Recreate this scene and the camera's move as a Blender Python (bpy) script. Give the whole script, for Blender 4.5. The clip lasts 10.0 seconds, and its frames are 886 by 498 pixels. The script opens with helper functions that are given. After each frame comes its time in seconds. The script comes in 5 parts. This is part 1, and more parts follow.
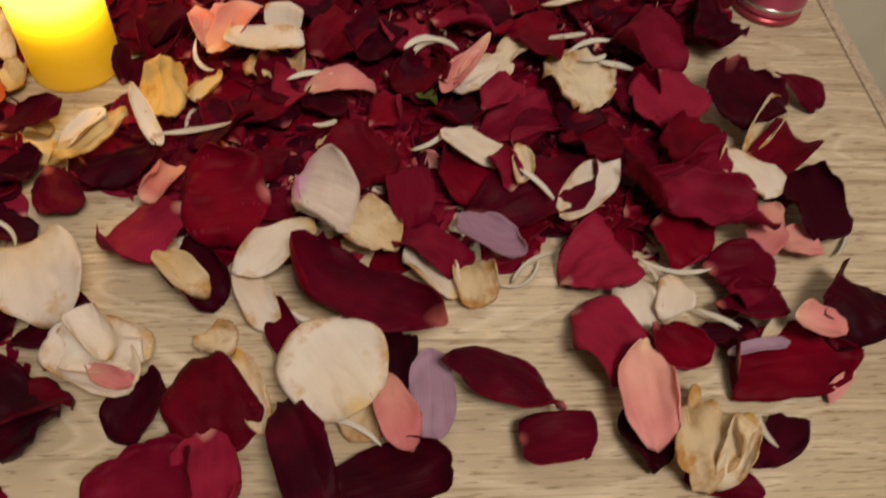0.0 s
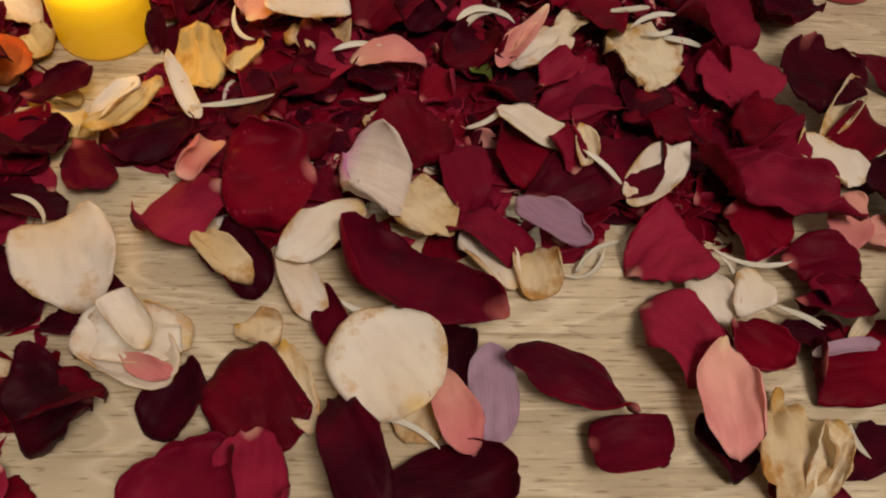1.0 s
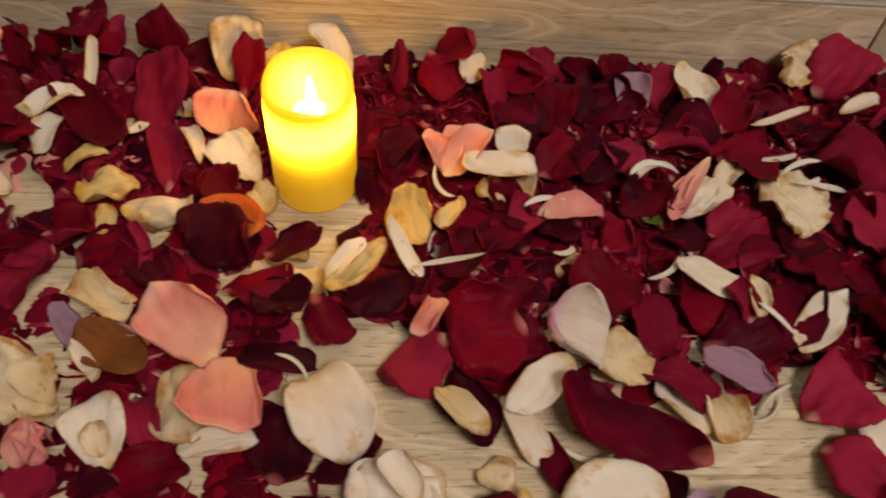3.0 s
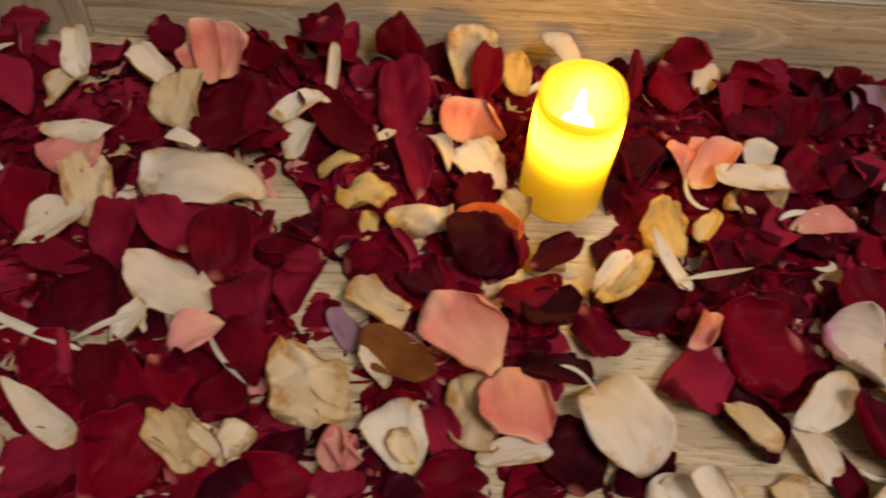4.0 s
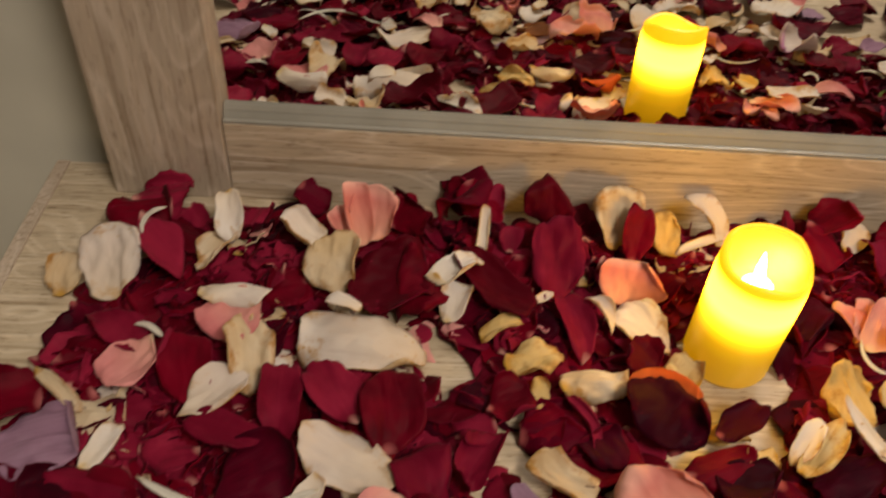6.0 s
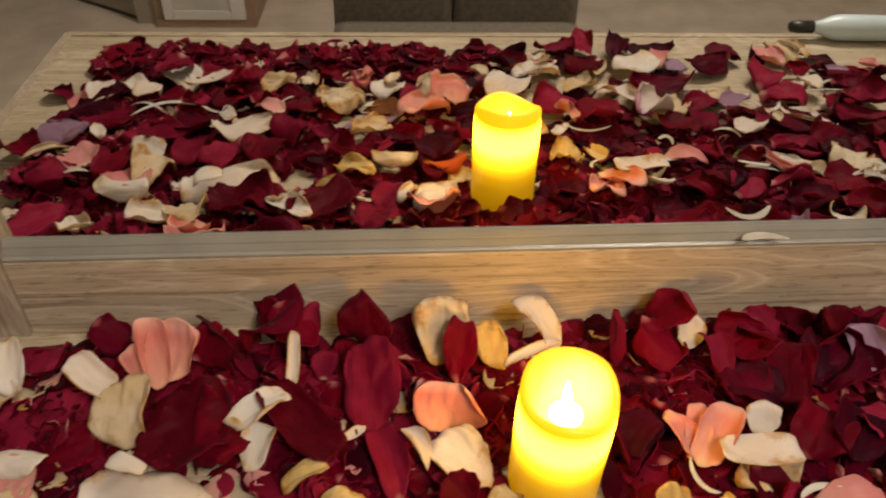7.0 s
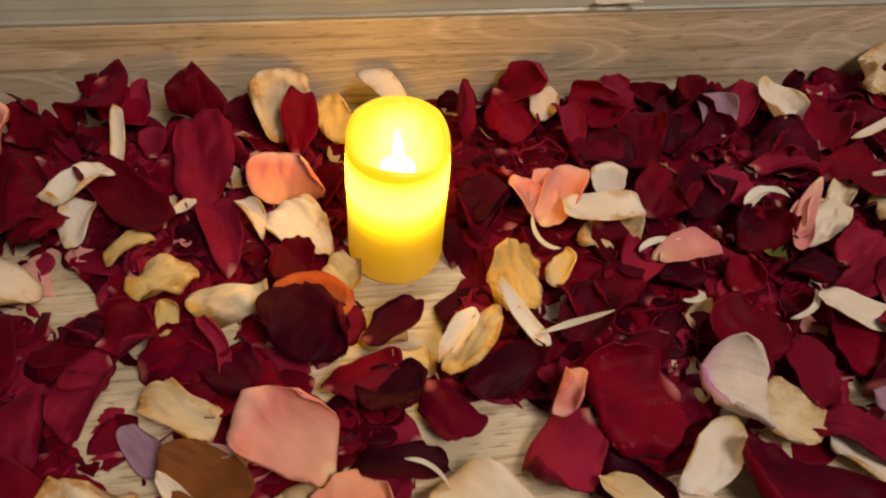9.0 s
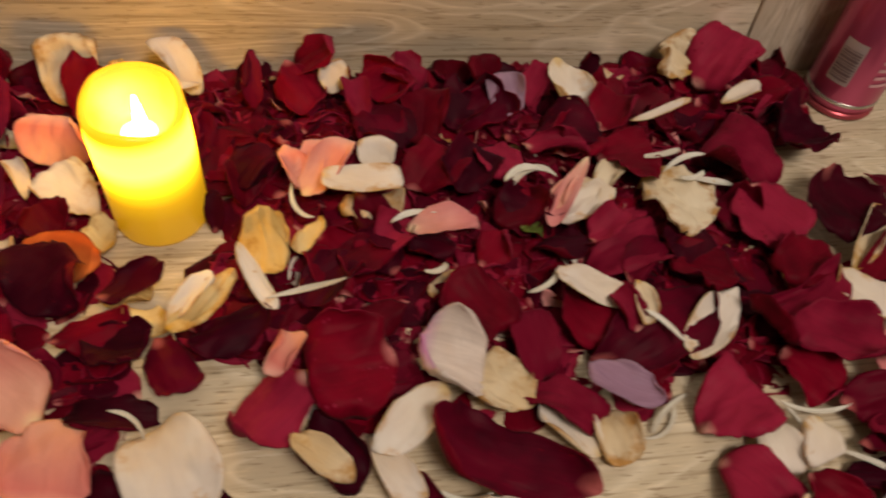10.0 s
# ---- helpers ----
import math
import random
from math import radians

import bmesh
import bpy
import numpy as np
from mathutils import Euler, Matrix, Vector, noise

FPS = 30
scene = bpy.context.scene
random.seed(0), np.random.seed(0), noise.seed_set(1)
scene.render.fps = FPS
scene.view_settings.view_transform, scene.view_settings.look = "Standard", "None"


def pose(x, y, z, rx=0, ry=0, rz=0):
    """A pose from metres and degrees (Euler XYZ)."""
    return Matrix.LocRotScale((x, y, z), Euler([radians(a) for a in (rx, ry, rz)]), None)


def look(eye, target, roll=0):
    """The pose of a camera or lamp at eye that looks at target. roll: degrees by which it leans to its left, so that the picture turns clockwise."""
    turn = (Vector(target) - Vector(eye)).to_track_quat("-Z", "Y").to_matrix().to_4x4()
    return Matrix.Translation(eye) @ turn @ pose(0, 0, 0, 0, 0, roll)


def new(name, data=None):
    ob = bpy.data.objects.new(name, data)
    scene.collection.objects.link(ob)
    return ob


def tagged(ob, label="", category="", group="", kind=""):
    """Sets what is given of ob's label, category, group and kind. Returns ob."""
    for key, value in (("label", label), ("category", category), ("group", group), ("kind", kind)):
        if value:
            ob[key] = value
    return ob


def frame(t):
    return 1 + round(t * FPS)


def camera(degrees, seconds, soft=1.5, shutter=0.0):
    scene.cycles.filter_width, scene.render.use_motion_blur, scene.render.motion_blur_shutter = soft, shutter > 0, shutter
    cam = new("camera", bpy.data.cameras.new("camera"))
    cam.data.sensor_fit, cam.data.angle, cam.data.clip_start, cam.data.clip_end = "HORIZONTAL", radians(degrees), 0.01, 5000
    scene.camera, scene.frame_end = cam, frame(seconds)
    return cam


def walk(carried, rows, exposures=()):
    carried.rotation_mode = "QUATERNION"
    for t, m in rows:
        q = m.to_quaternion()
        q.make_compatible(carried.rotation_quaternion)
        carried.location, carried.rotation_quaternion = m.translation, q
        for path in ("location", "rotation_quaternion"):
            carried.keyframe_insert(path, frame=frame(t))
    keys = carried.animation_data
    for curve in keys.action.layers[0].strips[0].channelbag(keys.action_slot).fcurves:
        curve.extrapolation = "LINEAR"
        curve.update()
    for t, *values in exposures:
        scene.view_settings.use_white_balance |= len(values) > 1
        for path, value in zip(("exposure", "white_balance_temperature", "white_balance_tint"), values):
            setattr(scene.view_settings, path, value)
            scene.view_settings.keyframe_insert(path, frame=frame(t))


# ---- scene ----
cam = camera(58.0, 10.0, soft=1.9, shutter=0.35)
PATH = [
    (0, (0.494, 0.368, 0.326), (0.707, 1.538, -1.282), 8.3),
    (0.5, (0.483, 0.372, 0.294), (0.685, 1.508, -1.339), 8.7),
    (1, (0.475, 0.386, 0.301), (0.664, 1.528, -1.33), 8.6),
    (1.5, (0.456, 0.385, 0.346), (0.641, 1.539, -1.277), 8.5),
    (2, (0.444, 0.395, 0.363), (0.619, 1.556, -1.257), 8.2),
    (2.2, (0.439, 0.399, 0.371), (0.597, 1.58, -1.236), 7.0),
    (3.3, (0.343, 0.42, 0.378), (0.475, 1.585, -1.242), 6.1),
    (3.5, (0.32, 0.421, 0.379), (0.425, 1.586, -1.243), 5.2),
    (4, (0.246, 0.424, 0.377), (0.318, 1.581, -1.254), 4.9),
    (4.5, (0.187, 0.419, 0.364), (0.198, 1.592, -1.256), 3.6),
    (5, (0.147, 0.422, 0.357), (0.087, 1.614, -1.248), 1.7),
    (5.2, (0.137, 0.425, 0.362), (0.064, 1.661, -1.209), 1.5),
    (6.3, (0.175, 0.465, 0.378), (0.273, 1.914, -0.998), 3.5),
    (6.5, (0.206, 0.489, 0.391), (0.307, 1.912, -1.011), 2.7),
    (7, (0.248, 0.507, 0.393), (0.387, 1.964, -0.97), 1.4),
    (7.5, (0.284, 0.528, 0.374), (0.51, 1.852, -1.108), 3.0),
    (8, (0.289, 0.504, 0.337), (0.55, 1.807, -1.157), 3.6),
    (8.5, (0.291, 0.49, 0.335), (0.575, 1.754, -1.188), 4.6),
    (9, (0.295, 0.47, 0.335), (0.592, 1.694, -1.219), 5.8),
    (9.5, (0.342, 0.455, 0.338), (0.643, 1.664, -1.227), 6.8),
    (10, (0.42, 0.439, 0.35), (0.713, 1.625, -1.233), 7.9),
]
walk(cam, [(t, look(eye, target, roll)) for t, eye, target, roll in PATH], [(0.0, -0.05), (5.0, 0.0), (7.0, 0.06), (8.0, 0.03), (10.0, -0.04)])

# ---- light: dim room, one broad ceiling lamp, one glowing candle ----
world = bpy.data.worlds.new("world")
scene.world = world
world.use_nodes = True
world.node_tree.nodes["Background"].inputs["Color"].default_value = (1.0, 0.93, 0.84, 1)
world.node_tree.nodes["Background"].inputs["Strength"].default_value = 0.05


def lamp(name, kind, place, target, energy, colour, size):
    data = bpy.data.lights.new(name, kind)
    data.energy, data.color = energy, colour
    if kind == "AREA":
        data.shape, data.size = "DISK", size
    else:
        data.shadow_soft_size = size
    ob = new(name, data)
    ob.matrix_world = look(place, target)
    return ob


lamp("ceiling_lamp_light", "AREA", (0.82, -0.12, 1.60), (0.6, 0.4, 0), 29.0, (1.0, 0.845, 0.70), 0.6)


# ---- materials ----
def mat(name):
    m = bpy.data.materials.new(name)
    m.use_nodes = True
    nt = m.node_tree
    return m, nt, nt.nodes["Principled BSDF"]


def node(nt, kind, **values):
    n = nt.nodes.new(kind)
    for key, value in values.items():
        n.inputs[key].default_value = value
    return n


def ramp(nt, fac, stops):
    n = nt.nodes.new("ShaderNodeValToRGB")
    while len(n.color_ramp.elements) < len(stops):
        n.color_ramp.elements.new(0.5)
    for e, (p, c) in zip(n.color_ramp.elements, stops):
        e.position, e.color = p, (*c, 1)
    nt.links.new(fac, n.inputs["Fac"])
    return n.outputs["Color"]


def mixed(nt, fac, a, b, blend="MIX"):
    n = nt.nodes.new("ShaderNodeMix")
    n.data_type, n.blend_type = "RGBA", blend
    for sock, value in (("Factor", fac), ("A", a), ("B", b)):
        target = [s for s in n.inputs if s.name == sock and s.type == ("VALUE" if sock == "Factor" else "RGBA")][0]
        if isinstance(value, (int, float)):
            target.default_value = value
        elif isinstance(value, tuple):
            target.default_value = (*value, 1)
        else:
            nt.links.new(value, target)
    return [s for s in n.outputs if s.type == "RGBA"][0]


def oak(name, along="x", tint=(1, 1, 1), swirl=0.7, pitted=0.55):
    """Bleached oak laminate: long pores, streaks and cathedral figure along one axis."""
    m, nt, b = mat(name)
    co = nt.nodes.new("ShaderNodeTexCoord")

    def stretched(a, c):
        mp = nt.nodes.new("ShaderNodeMapping")
        mp.inputs["Scale"].default_value = (a, c, c) if along == "x" else (c, c, a)
        nt.links.new(co.outputs["Object"], mp.inputs["Vector"])
        return mp.outputs["Vector"]

    broad = node(nt, "ShaderNodeTexNoise", Scale=1.0, Detail=2.0, Distortion=0.4)
    nt.links.new(stretched(3.0, 11.0), broad.inputs["Vector"])
    rings = nt.nodes.new("ShaderNodeMath")
    rings.operation = "MULTIPLY"
    rings.inputs[1].default_value = 70.0
    nt.links.new(broad.outputs["Fac"], rings.inputs[0])
    wave = nt.nodes.new("ShaderNodeMath")
    wave.operation = "SINE"
    nt.links.new(rings.outputs[0], wave.inputs[0])
    figure = ramp(nt, wave.outputs[0], [(0.0, (0.74, 0.70, 0.64)), (0.5, (1, 1, 1)), (0.97, (0.80, 0.76, 0.70))])
    streak = node(nt, "ShaderNodeTexNoise", Scale=1.0, Detail=4.0, Roughness=0.6)
    nt.links.new(stretched(7.0, 300.0), streak.inputs["Vector"])
    streaks = ramp(nt, streak.outputs["Fac"], [(0.34, (0.62, 0.56, 0.48)), (0.46, (1, 1, 1)), (0.8, (1.14, 1.13, 1.10))])
    pore = node(nt, "ShaderNodeTexNoise", Scale=1.0, Detail=2.0)
    nt.links.new(stretched(75.0, 700.0), pore.inputs["Vector"])
    pores = ramp(nt, pore.outputs["Fac"], [(0.33, (0.50, 0.43, 0.36)), (0.40, (1, 1, 1)), (0.60, (1, 1, 1)), (0.70, (1.25, 1.23, 1.19))])
    blotch = node(nt, "ShaderNodeTexNoise", Scale=5.0, Detail=3.0)
    nt.links.new(co.outputs["Object"], blotch.inputs["Vector"])
    base = ramp(nt, blotch.outputs["Fac"], [(0.3, tuple(0.9 * c * t for c, t in zip((0.54, 0.46, 0.345), tint))), (0.7, tuple(c * t for c, t in zip((0.63, 0.555, 0.435), tint)))])
    col = mixed(nt, swirl, base, mixed(nt, 1.0, base, figure, "MULTIPLY"))
    col = mixed(nt, 0.9, col, mixed(nt, 1.0, col, streaks, "MULTIPLY"))
    col = mixed(nt, pitted, col, mixed(nt, 1.0, col, pores, "MULTIPLY"))
    nt.links.new(col, b.inputs["Base Color"])
    b.inputs["Roughness"].default_value = 0.36
    bump = node(nt, "ShaderNodeBump", Strength=0.25, Distance=0.0004)
    nt.links.new(streak.outputs["Fac"], bump.inputs["Height"])
    nt.links.new(bump.outputs["Normal"], b.inputs["Normal"])
    return m


def petal_material(name, dark, light, base, stain=None, rim=None, rough=0.50, veins=0.35, soft=0.25, aged=0.52, gloss=0.06, flush=0.0, creases=0.16):
    """Petal skin: mottled colour, veins fanning from the claw, pale claw, optional brown wilt and tinted rim."""
    m, nt, b = mat(name)
    uv = nt.nodes.new("ShaderNodeUVMap")
    uv.uv_map = "petal"
    sep = nt.nodes.new("ShaderNodeSeparateXYZ")
    nt.links.new(uv.outputs["UV"], sep.inputs[0])
    info = nt.nodes.new("ShaderNodeObjectInfo")
    geo = nt.nodes.new("ShaderNodeNewGeometry")
    summed = nt.nodes.new("ShaderNodeMath")
    nt.links.new(info.outputs["Random"], summed.inputs[0])
    nt.links.new(geo.outputs["Random Per Island"], summed.inputs[1])
    lot = nt.nodes.new("ShaderNodeMath")
    lot.operation = "FRACT"
    nt.links.new(summed.outputs[0], lot.inputs[0])
    co = nt.nodes.new("ShaderNodeTexCoord")
    shift = nt.nodes.new("ShaderNodeVectorMath")
    shift.operation = "ADD"
    nt.links.new(co.outputs["Object"], shift.inputs[0])
    spread = nt.nodes.new("ShaderNodeMath")
    spread.operation = "MULTIPLY"
    spread.inputs[1].default_value = 40.0
    nt.links.new(lot.outputs[0], spread.inputs[0])
    nt.links.new(spread.outputs[0], shift.inputs[1])
    cloud = node(nt, "ShaderNodeTexNoise", Scale=45.0, Detail=3.0)
    nt.links.new(shift.outputs[0], cloud.inputs["Vector"])
    mixer = nt.nodes.new("ShaderNodeMath")
    mixer.operation = "MULTIPLY_ADD"
    mixer.inputs[1].default_value, mixer.inputs[2].default_value = 0.55, -0.27
    nt.links.new(lot.outputs[0], mixer.inputs[0])
    both = nt.nodes.new("ShaderNodeMath")
    nt.links.new(cloud.outputs["Fac"], both.inputs[0])
    nt.links.new(mixer.outputs[0], both.inputs[1])
    col = ramp(nt, both.outputs[0], [(0.3, dark), (0.75, light)])
    # veins: noise in fanned petal coordinates
    mp = nt.nodes.new("ShaderNodeMapping")
    mp.inputs["Scale"].default_value = (26.0, 1.6, 1.0)
    nt.links.new(uv.outputs["UV"], mp.inputs["Vector"])
    vein = node(nt, "ShaderNodeTexNoise", Scale=1.0, Detail=3.0)
    nt.links.new(mp.outputs["Vector"], vein.inputs["Vector"])
    veined = ramp(nt, vein.outputs["Fac"], [(0.35, (0.72, 0.70, 0.70)), (0.6, (1, 1, 1))])
    col = mixed(nt, veins, col, mixed(nt, 1.0, col, veined, "MULTIPLY"))
    if rim:
        edge = ramp(nt, sep.outputs["Y"], [(0.72, (0, 0, 0)), (0.98, (1, 1, 1))])
        col = mixed(nt, edge, col, rim)
    if stain:
        age = node(nt, "ShaderNodeTexNoise", Scale=70.0, Detail=5.0, Roughness=0.65)
        nt.links.new(shift.outputs[0], age.inputs["Vector"])
        mid = nt.nodes.new("ShaderNodeVectorMath")
        mid.operation = "DISTANCE"
        nt.links.new(uv.outputs["UV"], mid.inputs[0])
        mid.inputs[1].default_value = (0.5, 0.5, 0.0)
        rimmed = nt.nodes.new("ShaderNodeMath")
        rimmed.operation = "MULTIPLY_ADD"
        rimmed.inputs[1].default_value, rimmed.inputs[2].default_value = 0.55, -0.17
        nt.links.new(mid.outputs["Value"], rimmed.inputs[0])
        wilt = nt.nodes.new("ShaderNodeMath")
        nt.links.new(age.outputs["Fac"], wilt.inputs[0])
        nt.links.new(rimmed.outputs[0], wilt.inputs[1])
        brown = ramp(nt, wilt.outputs[0], [(aged, (0, 0, 0)), (aged + 0.17, (0.85, 0.85, 0.85))])
        col = mixed(nt, brown, col, stain)
    far = nt.nodes.new("ShaderNodeVectorMath")
    far.operation = "DISTANCE"
    nt.links.new(uv.outputs["UV"], far.inputs[0])
    far.inputs[1].default_value = (0.5, 0.0, 0.0)
    claw = ramp(nt, far.outputs["Value"], [(0.04, (1, 1, 1)), (0.15, (0, 0, 0))])
    some = nt.nodes.new("ShaderNodeMath")
    some.operation = "GREATER_THAN"
    some.inputs[1].default_value = 0.40
    nt.links.new(lot.outputs[0], some.inputs[0])
    shown = nt.nodes.new("ShaderNodeMath")
    shown.operation = "MULTIPLY"
    nt.links.new(claw, shown.inputs[0])
    nt.links.new(some.outputs[0], shown.inputs[1])
    col = mixed(nt, shown.outputs[0], col, base)
    if flush:
        # the skin yellows slowly towards the claw
        warm = ramp(nt, far.outputs["Value"], [(0.1, (flush, flush, flush)), (0.75, (0, 0, 0))])
        col = mixed(nt, warm, col, base)
    nt.links.new(col, b.inputs["Base Color"])
    b.inputs["Roughness"].default_value = rough
    b.inputs["Specular IOR Level"].default_value = gloss
    b.inputs["Sheen Weight"].default_value = 0.02
    b.inputs["Sheen Roughness"].default_value = 0.5
    # soft creases along the petal, then the fine veins
    moved = nt.nodes.new("ShaderNodeVectorMath")
    moved.operation = "ADD"
    nt.links.new(uv.outputs["UV"], moved.inputs[0])
    nt.links.new(spread.outputs[0], moved.inputs[1])
    wide = nt.nodes.new("ShaderNodeMapping")
    wide.inputs["Scale"].default_value = (2.6, 1.7, 1.0)
    nt.links.new(moved.outputs[0], wide.inputs["Vector"])
    crease = node(nt, "ShaderNodeTexNoise", Scale=1.0, Detail=1.0, Roughness=0.5, Distortion=0.3)
    nt.links.new(wide.outputs["Vector"], crease.inputs["Vector"])
    fold = nt.nodes.new("ShaderNodeMath")
    fold.operation = "PINGPONG"
    fold.inputs[1].default_value = 0.14
    nt.links.new(crease.outputs["Fac"], fold.inputs[0])
    creased = node(nt, "ShaderNodeBump", Strength=creases, Distance=0.010)
    nt.links.new(fold.outputs[0], creased.inputs["Height"])
    bump = node(nt, "ShaderNodeBump", Strength=0.5, Distance=0.0006 * min(1.0, veins * 3))
    nt.links.new(vein.outputs["Fac"], bump.inputs["Height"])
    nt.links.new(creased.outputs["Normal"], bump.inputs["Normal"])
    nt.links.new(bump.outputs["Normal"], b.inputs["Normal"])
    # thin tissue lets a little light through
    tr = nt.nodes.new("ShaderNodeBsdfTranslucent")
    nt.links.new(col, tr.inputs["Color"])
    add = nt.nodes.new("ShaderNodeMixShader")
    add.inputs[0].default_value = soft
    nt.links.new(b.outputs[0], add.inputs[1])
    nt.links.new(tr.outputs[0], add.inputs[2])
    nt.links.new(add.outputs[0], nt.nodes["Material Output"].inputs["Surface"])
    return m


def plain(name, colour, rough=0.5, metal=0.0, vary=0.12, scale=30.0):
    m, nt, b = mat(name)
    co = nt.nodes.new("ShaderNodeTexCoord")
    n = node(nt, "ShaderNodeTexNoise", Scale=scale, Detail=4.0)
    nt.links.new(co.outputs["Object"], n.inputs["Vector"])
    nt.links.new(ramp(nt, n.outputs["Fac"], [(0.3, tuple(c * (1 - vary) for c in colour)), (0.7, tuple(min(1, c * (1 + vary)) for c in colour))]), b.inputs["Base Color"])
    b.inputs["Roughness"].default_value, b.inputs["Metallic"].default_value = rough, metal
    return m


OAK_TOP = oak("bleached_oak_top", "x", swirl=0.8, pitted=0.9)
OAK_FRAME = oak("bleached_oak_frame", "x", (1.08, 1.08, 1.14), swirl=0.85)
OAK_STILE = oak("bleached_oak_stile", "z", (0.93, 0.92, 1.0))
GREY_TRIM = plain("grey_moulding", (0.26, 0.255, 0.225), 0.35)
WALL = plain("greige_wall", (0.56, 0.55, 0.47), 0.85, scale=6)
CEILING = plain("white_ceiling", (0.75, 0.73, 0.70), 0.9, scale=4)
FLOOR = plain("grey_wood_floor", (0.72, 0.62, 0.53), 0.5, vary=0.15, scale=8)
TAUPE = plain("taupe_fabric", (0.17, 0.145, 0.115), 0.9, vary=0.2, scale=90)
CREAM_PAINT = plain("cream_paint", (0.68, 0.63, 0.56), 0.5, scale=10)
PALE_BLUE = plain("pale_blue_plastic", (0.55, 0.68, 0.74), 0.3, scale=10)
BLACK = plain("black_plastic", (0.02, 0.02, 0.02), 0.35)
PETALS = {
    "R": petal_material("crimson_petal", (0.084, 0.0003, 0.007), (0.198, 0.0009, 0.015), (0.50, 0.16, 0.16)),
    "K": petal_material("red_petal_back", (0.16, 0.003, 0.021), (0.31, 0.015, 0.050), (0.60, 0.30, 0.26)),
    "D": petal_material("maroon_petal", (0.036, 0.0002, 0.007), (0.116, 0.0006, 0.014), (0.40, 0.10, 0.10)),
    "W": petal_material("cream_petal", (0.80, 0.72, 0.66), (0.89, 0.85, 0.81), (0.80, 0.63, 0.34), stain=(0.60, 0.35, 0.10), veins=0.08, aged=0.575, soft=0.36, flush=0.28, creases=0.30),
    "Y": petal_material("wilted_petal", (0.74, 0.60, 0.40), (0.87, 0.79, 0.64), (0.66, 0.42, 0.10), stain=(0.52, 0.26, 0.05), veins=0.15, soft=0.38, flush=0.3, creases=0.42),
    "B": petal_material("black_maroon_petal", (0.020, 0.0002, 0.004), (0.062, 0.0004, 0.009), (0.30, 0.08, 0.08)),
    "Z": petal_material("yellow_petal", (0.78, 0.58, 0.22), (0.87, 0.74, 0.42), (0.62, 0.38, 0.06), stain=(0.50, 0.24, 0.04), veins=0.15, soft=0.42, flush=0.3, creases=0.42),
    "A": petal_material("orange_petal", (0.62, 0.13, 0.030), (0.80, 0.26, 0.070), (0.80, 0.45, 0.15), veins=0.15, soft=0.42, flush=0.3),
    "P": petal_material("pink_petal", (0.60, 0.19, 0.20), (0.78, 0.36, 0.35), (0.78, 0.60, 0.42), veins=0.12, flush=0.35),
    "C": petal_material("coral_petal", (0.68, 0.22, 0.19), (0.84, 0.40, 0.33), (0.80, 0.58, 0.36), veins=0.15, rim=(0.86, 0.50, 0.42), flush=0.4),
    "L": petal_material("lavender_petal", (0.34, 0.20, 0.30), (0.48, 0.34, 0.46), (0.60, 0.50, 0.45)),
    "V": petal_material("white_violet_petal", (0.70, 0.60, 0.55), (0.82, 0.74, 0.70), (0.55, 0.35, 0.15), rim=(0.52, 0.22, 0.44)),
    "G": petal_material("green_sepal", (0.06, 0.08, 0.015), (0.12, 0.15, 0.03), (0.20, 0.22, 0.08)),
    "O": petal_material("brown_petal", (0.16, 0.055, 0.014), (0.28, 0.10, 0.03), (0.30, 0.14, 0.05), creases=0.4),
    "S": petal_material("white_filament", (0.62, 0.58, 0.50), (0.78, 0.76, 0.70), (0.70, 0.62, 0.45), veins=0.2),
}


# ---- mesh helpers ----
def mesh_of(name, bm, material, smooth=True):
    me = bpy.data.meshes.new(name)
    bm.normal_update()
    bm.to_mesh(me)
    bm.free()
    if material:
        me.materials.append(material)
    if smooth:
        for p in me.polygons:
            p.use_smooth = True
    return me


def part(name, bm, material, parent, label="", smooth=True):
    ob = new(name, mesh_of(name, bm, material, smooth))
    ob.parent = parent
    if parent:
        ob.matrix_parent_inverse = parent.matrix_world.inverted()
    return tagged(ob, label)


def box(x0, x1, y0, y1, z0, z1, bevel=0.0, bm=None):
    bm = bm or bmesh.new()
    made = bmesh.ops.create_cube(bm, size=1.0, matrix=Matrix.Translation(((x0 + x1) / 2, (y0 + y1) / 2, (z0 + z1) / 2)) @ Matrix.Diagonal((x1 - x0, y1 - y0, z1 - z0, 1)))
    if bevel:
        edges = list({e for v in made["verts"] for e in v.link_edges})
        bmesh.ops.bevel(bm, geom=edges, offset=bevel, segments=2, affect="EDGES", profile=0.7)
    return bm


def lathe(profile, steps=48):
    """A turned body from (radius, height) pairs."""
    bm = bmesh.new()
    rings = []
    for r, z in profile:
        ring = []
        for k in range(steps):
            a = 2 * math.pi * k / steps
            ring.append(bm.verts.new((r * math.cos(a), r * math.sin(a), z)))
        rings.append(ring)
    for a, c in zip(rings, rings[1:]):
        for k in range(steps):
            bm.faces.new((a[k], a[(k + 1) % steps], c[(k + 1) % steps], c[k]))
    bm.faces.new(list(reversed(rings[0])))
    bm.faces.new(rings[-1])
    return bm


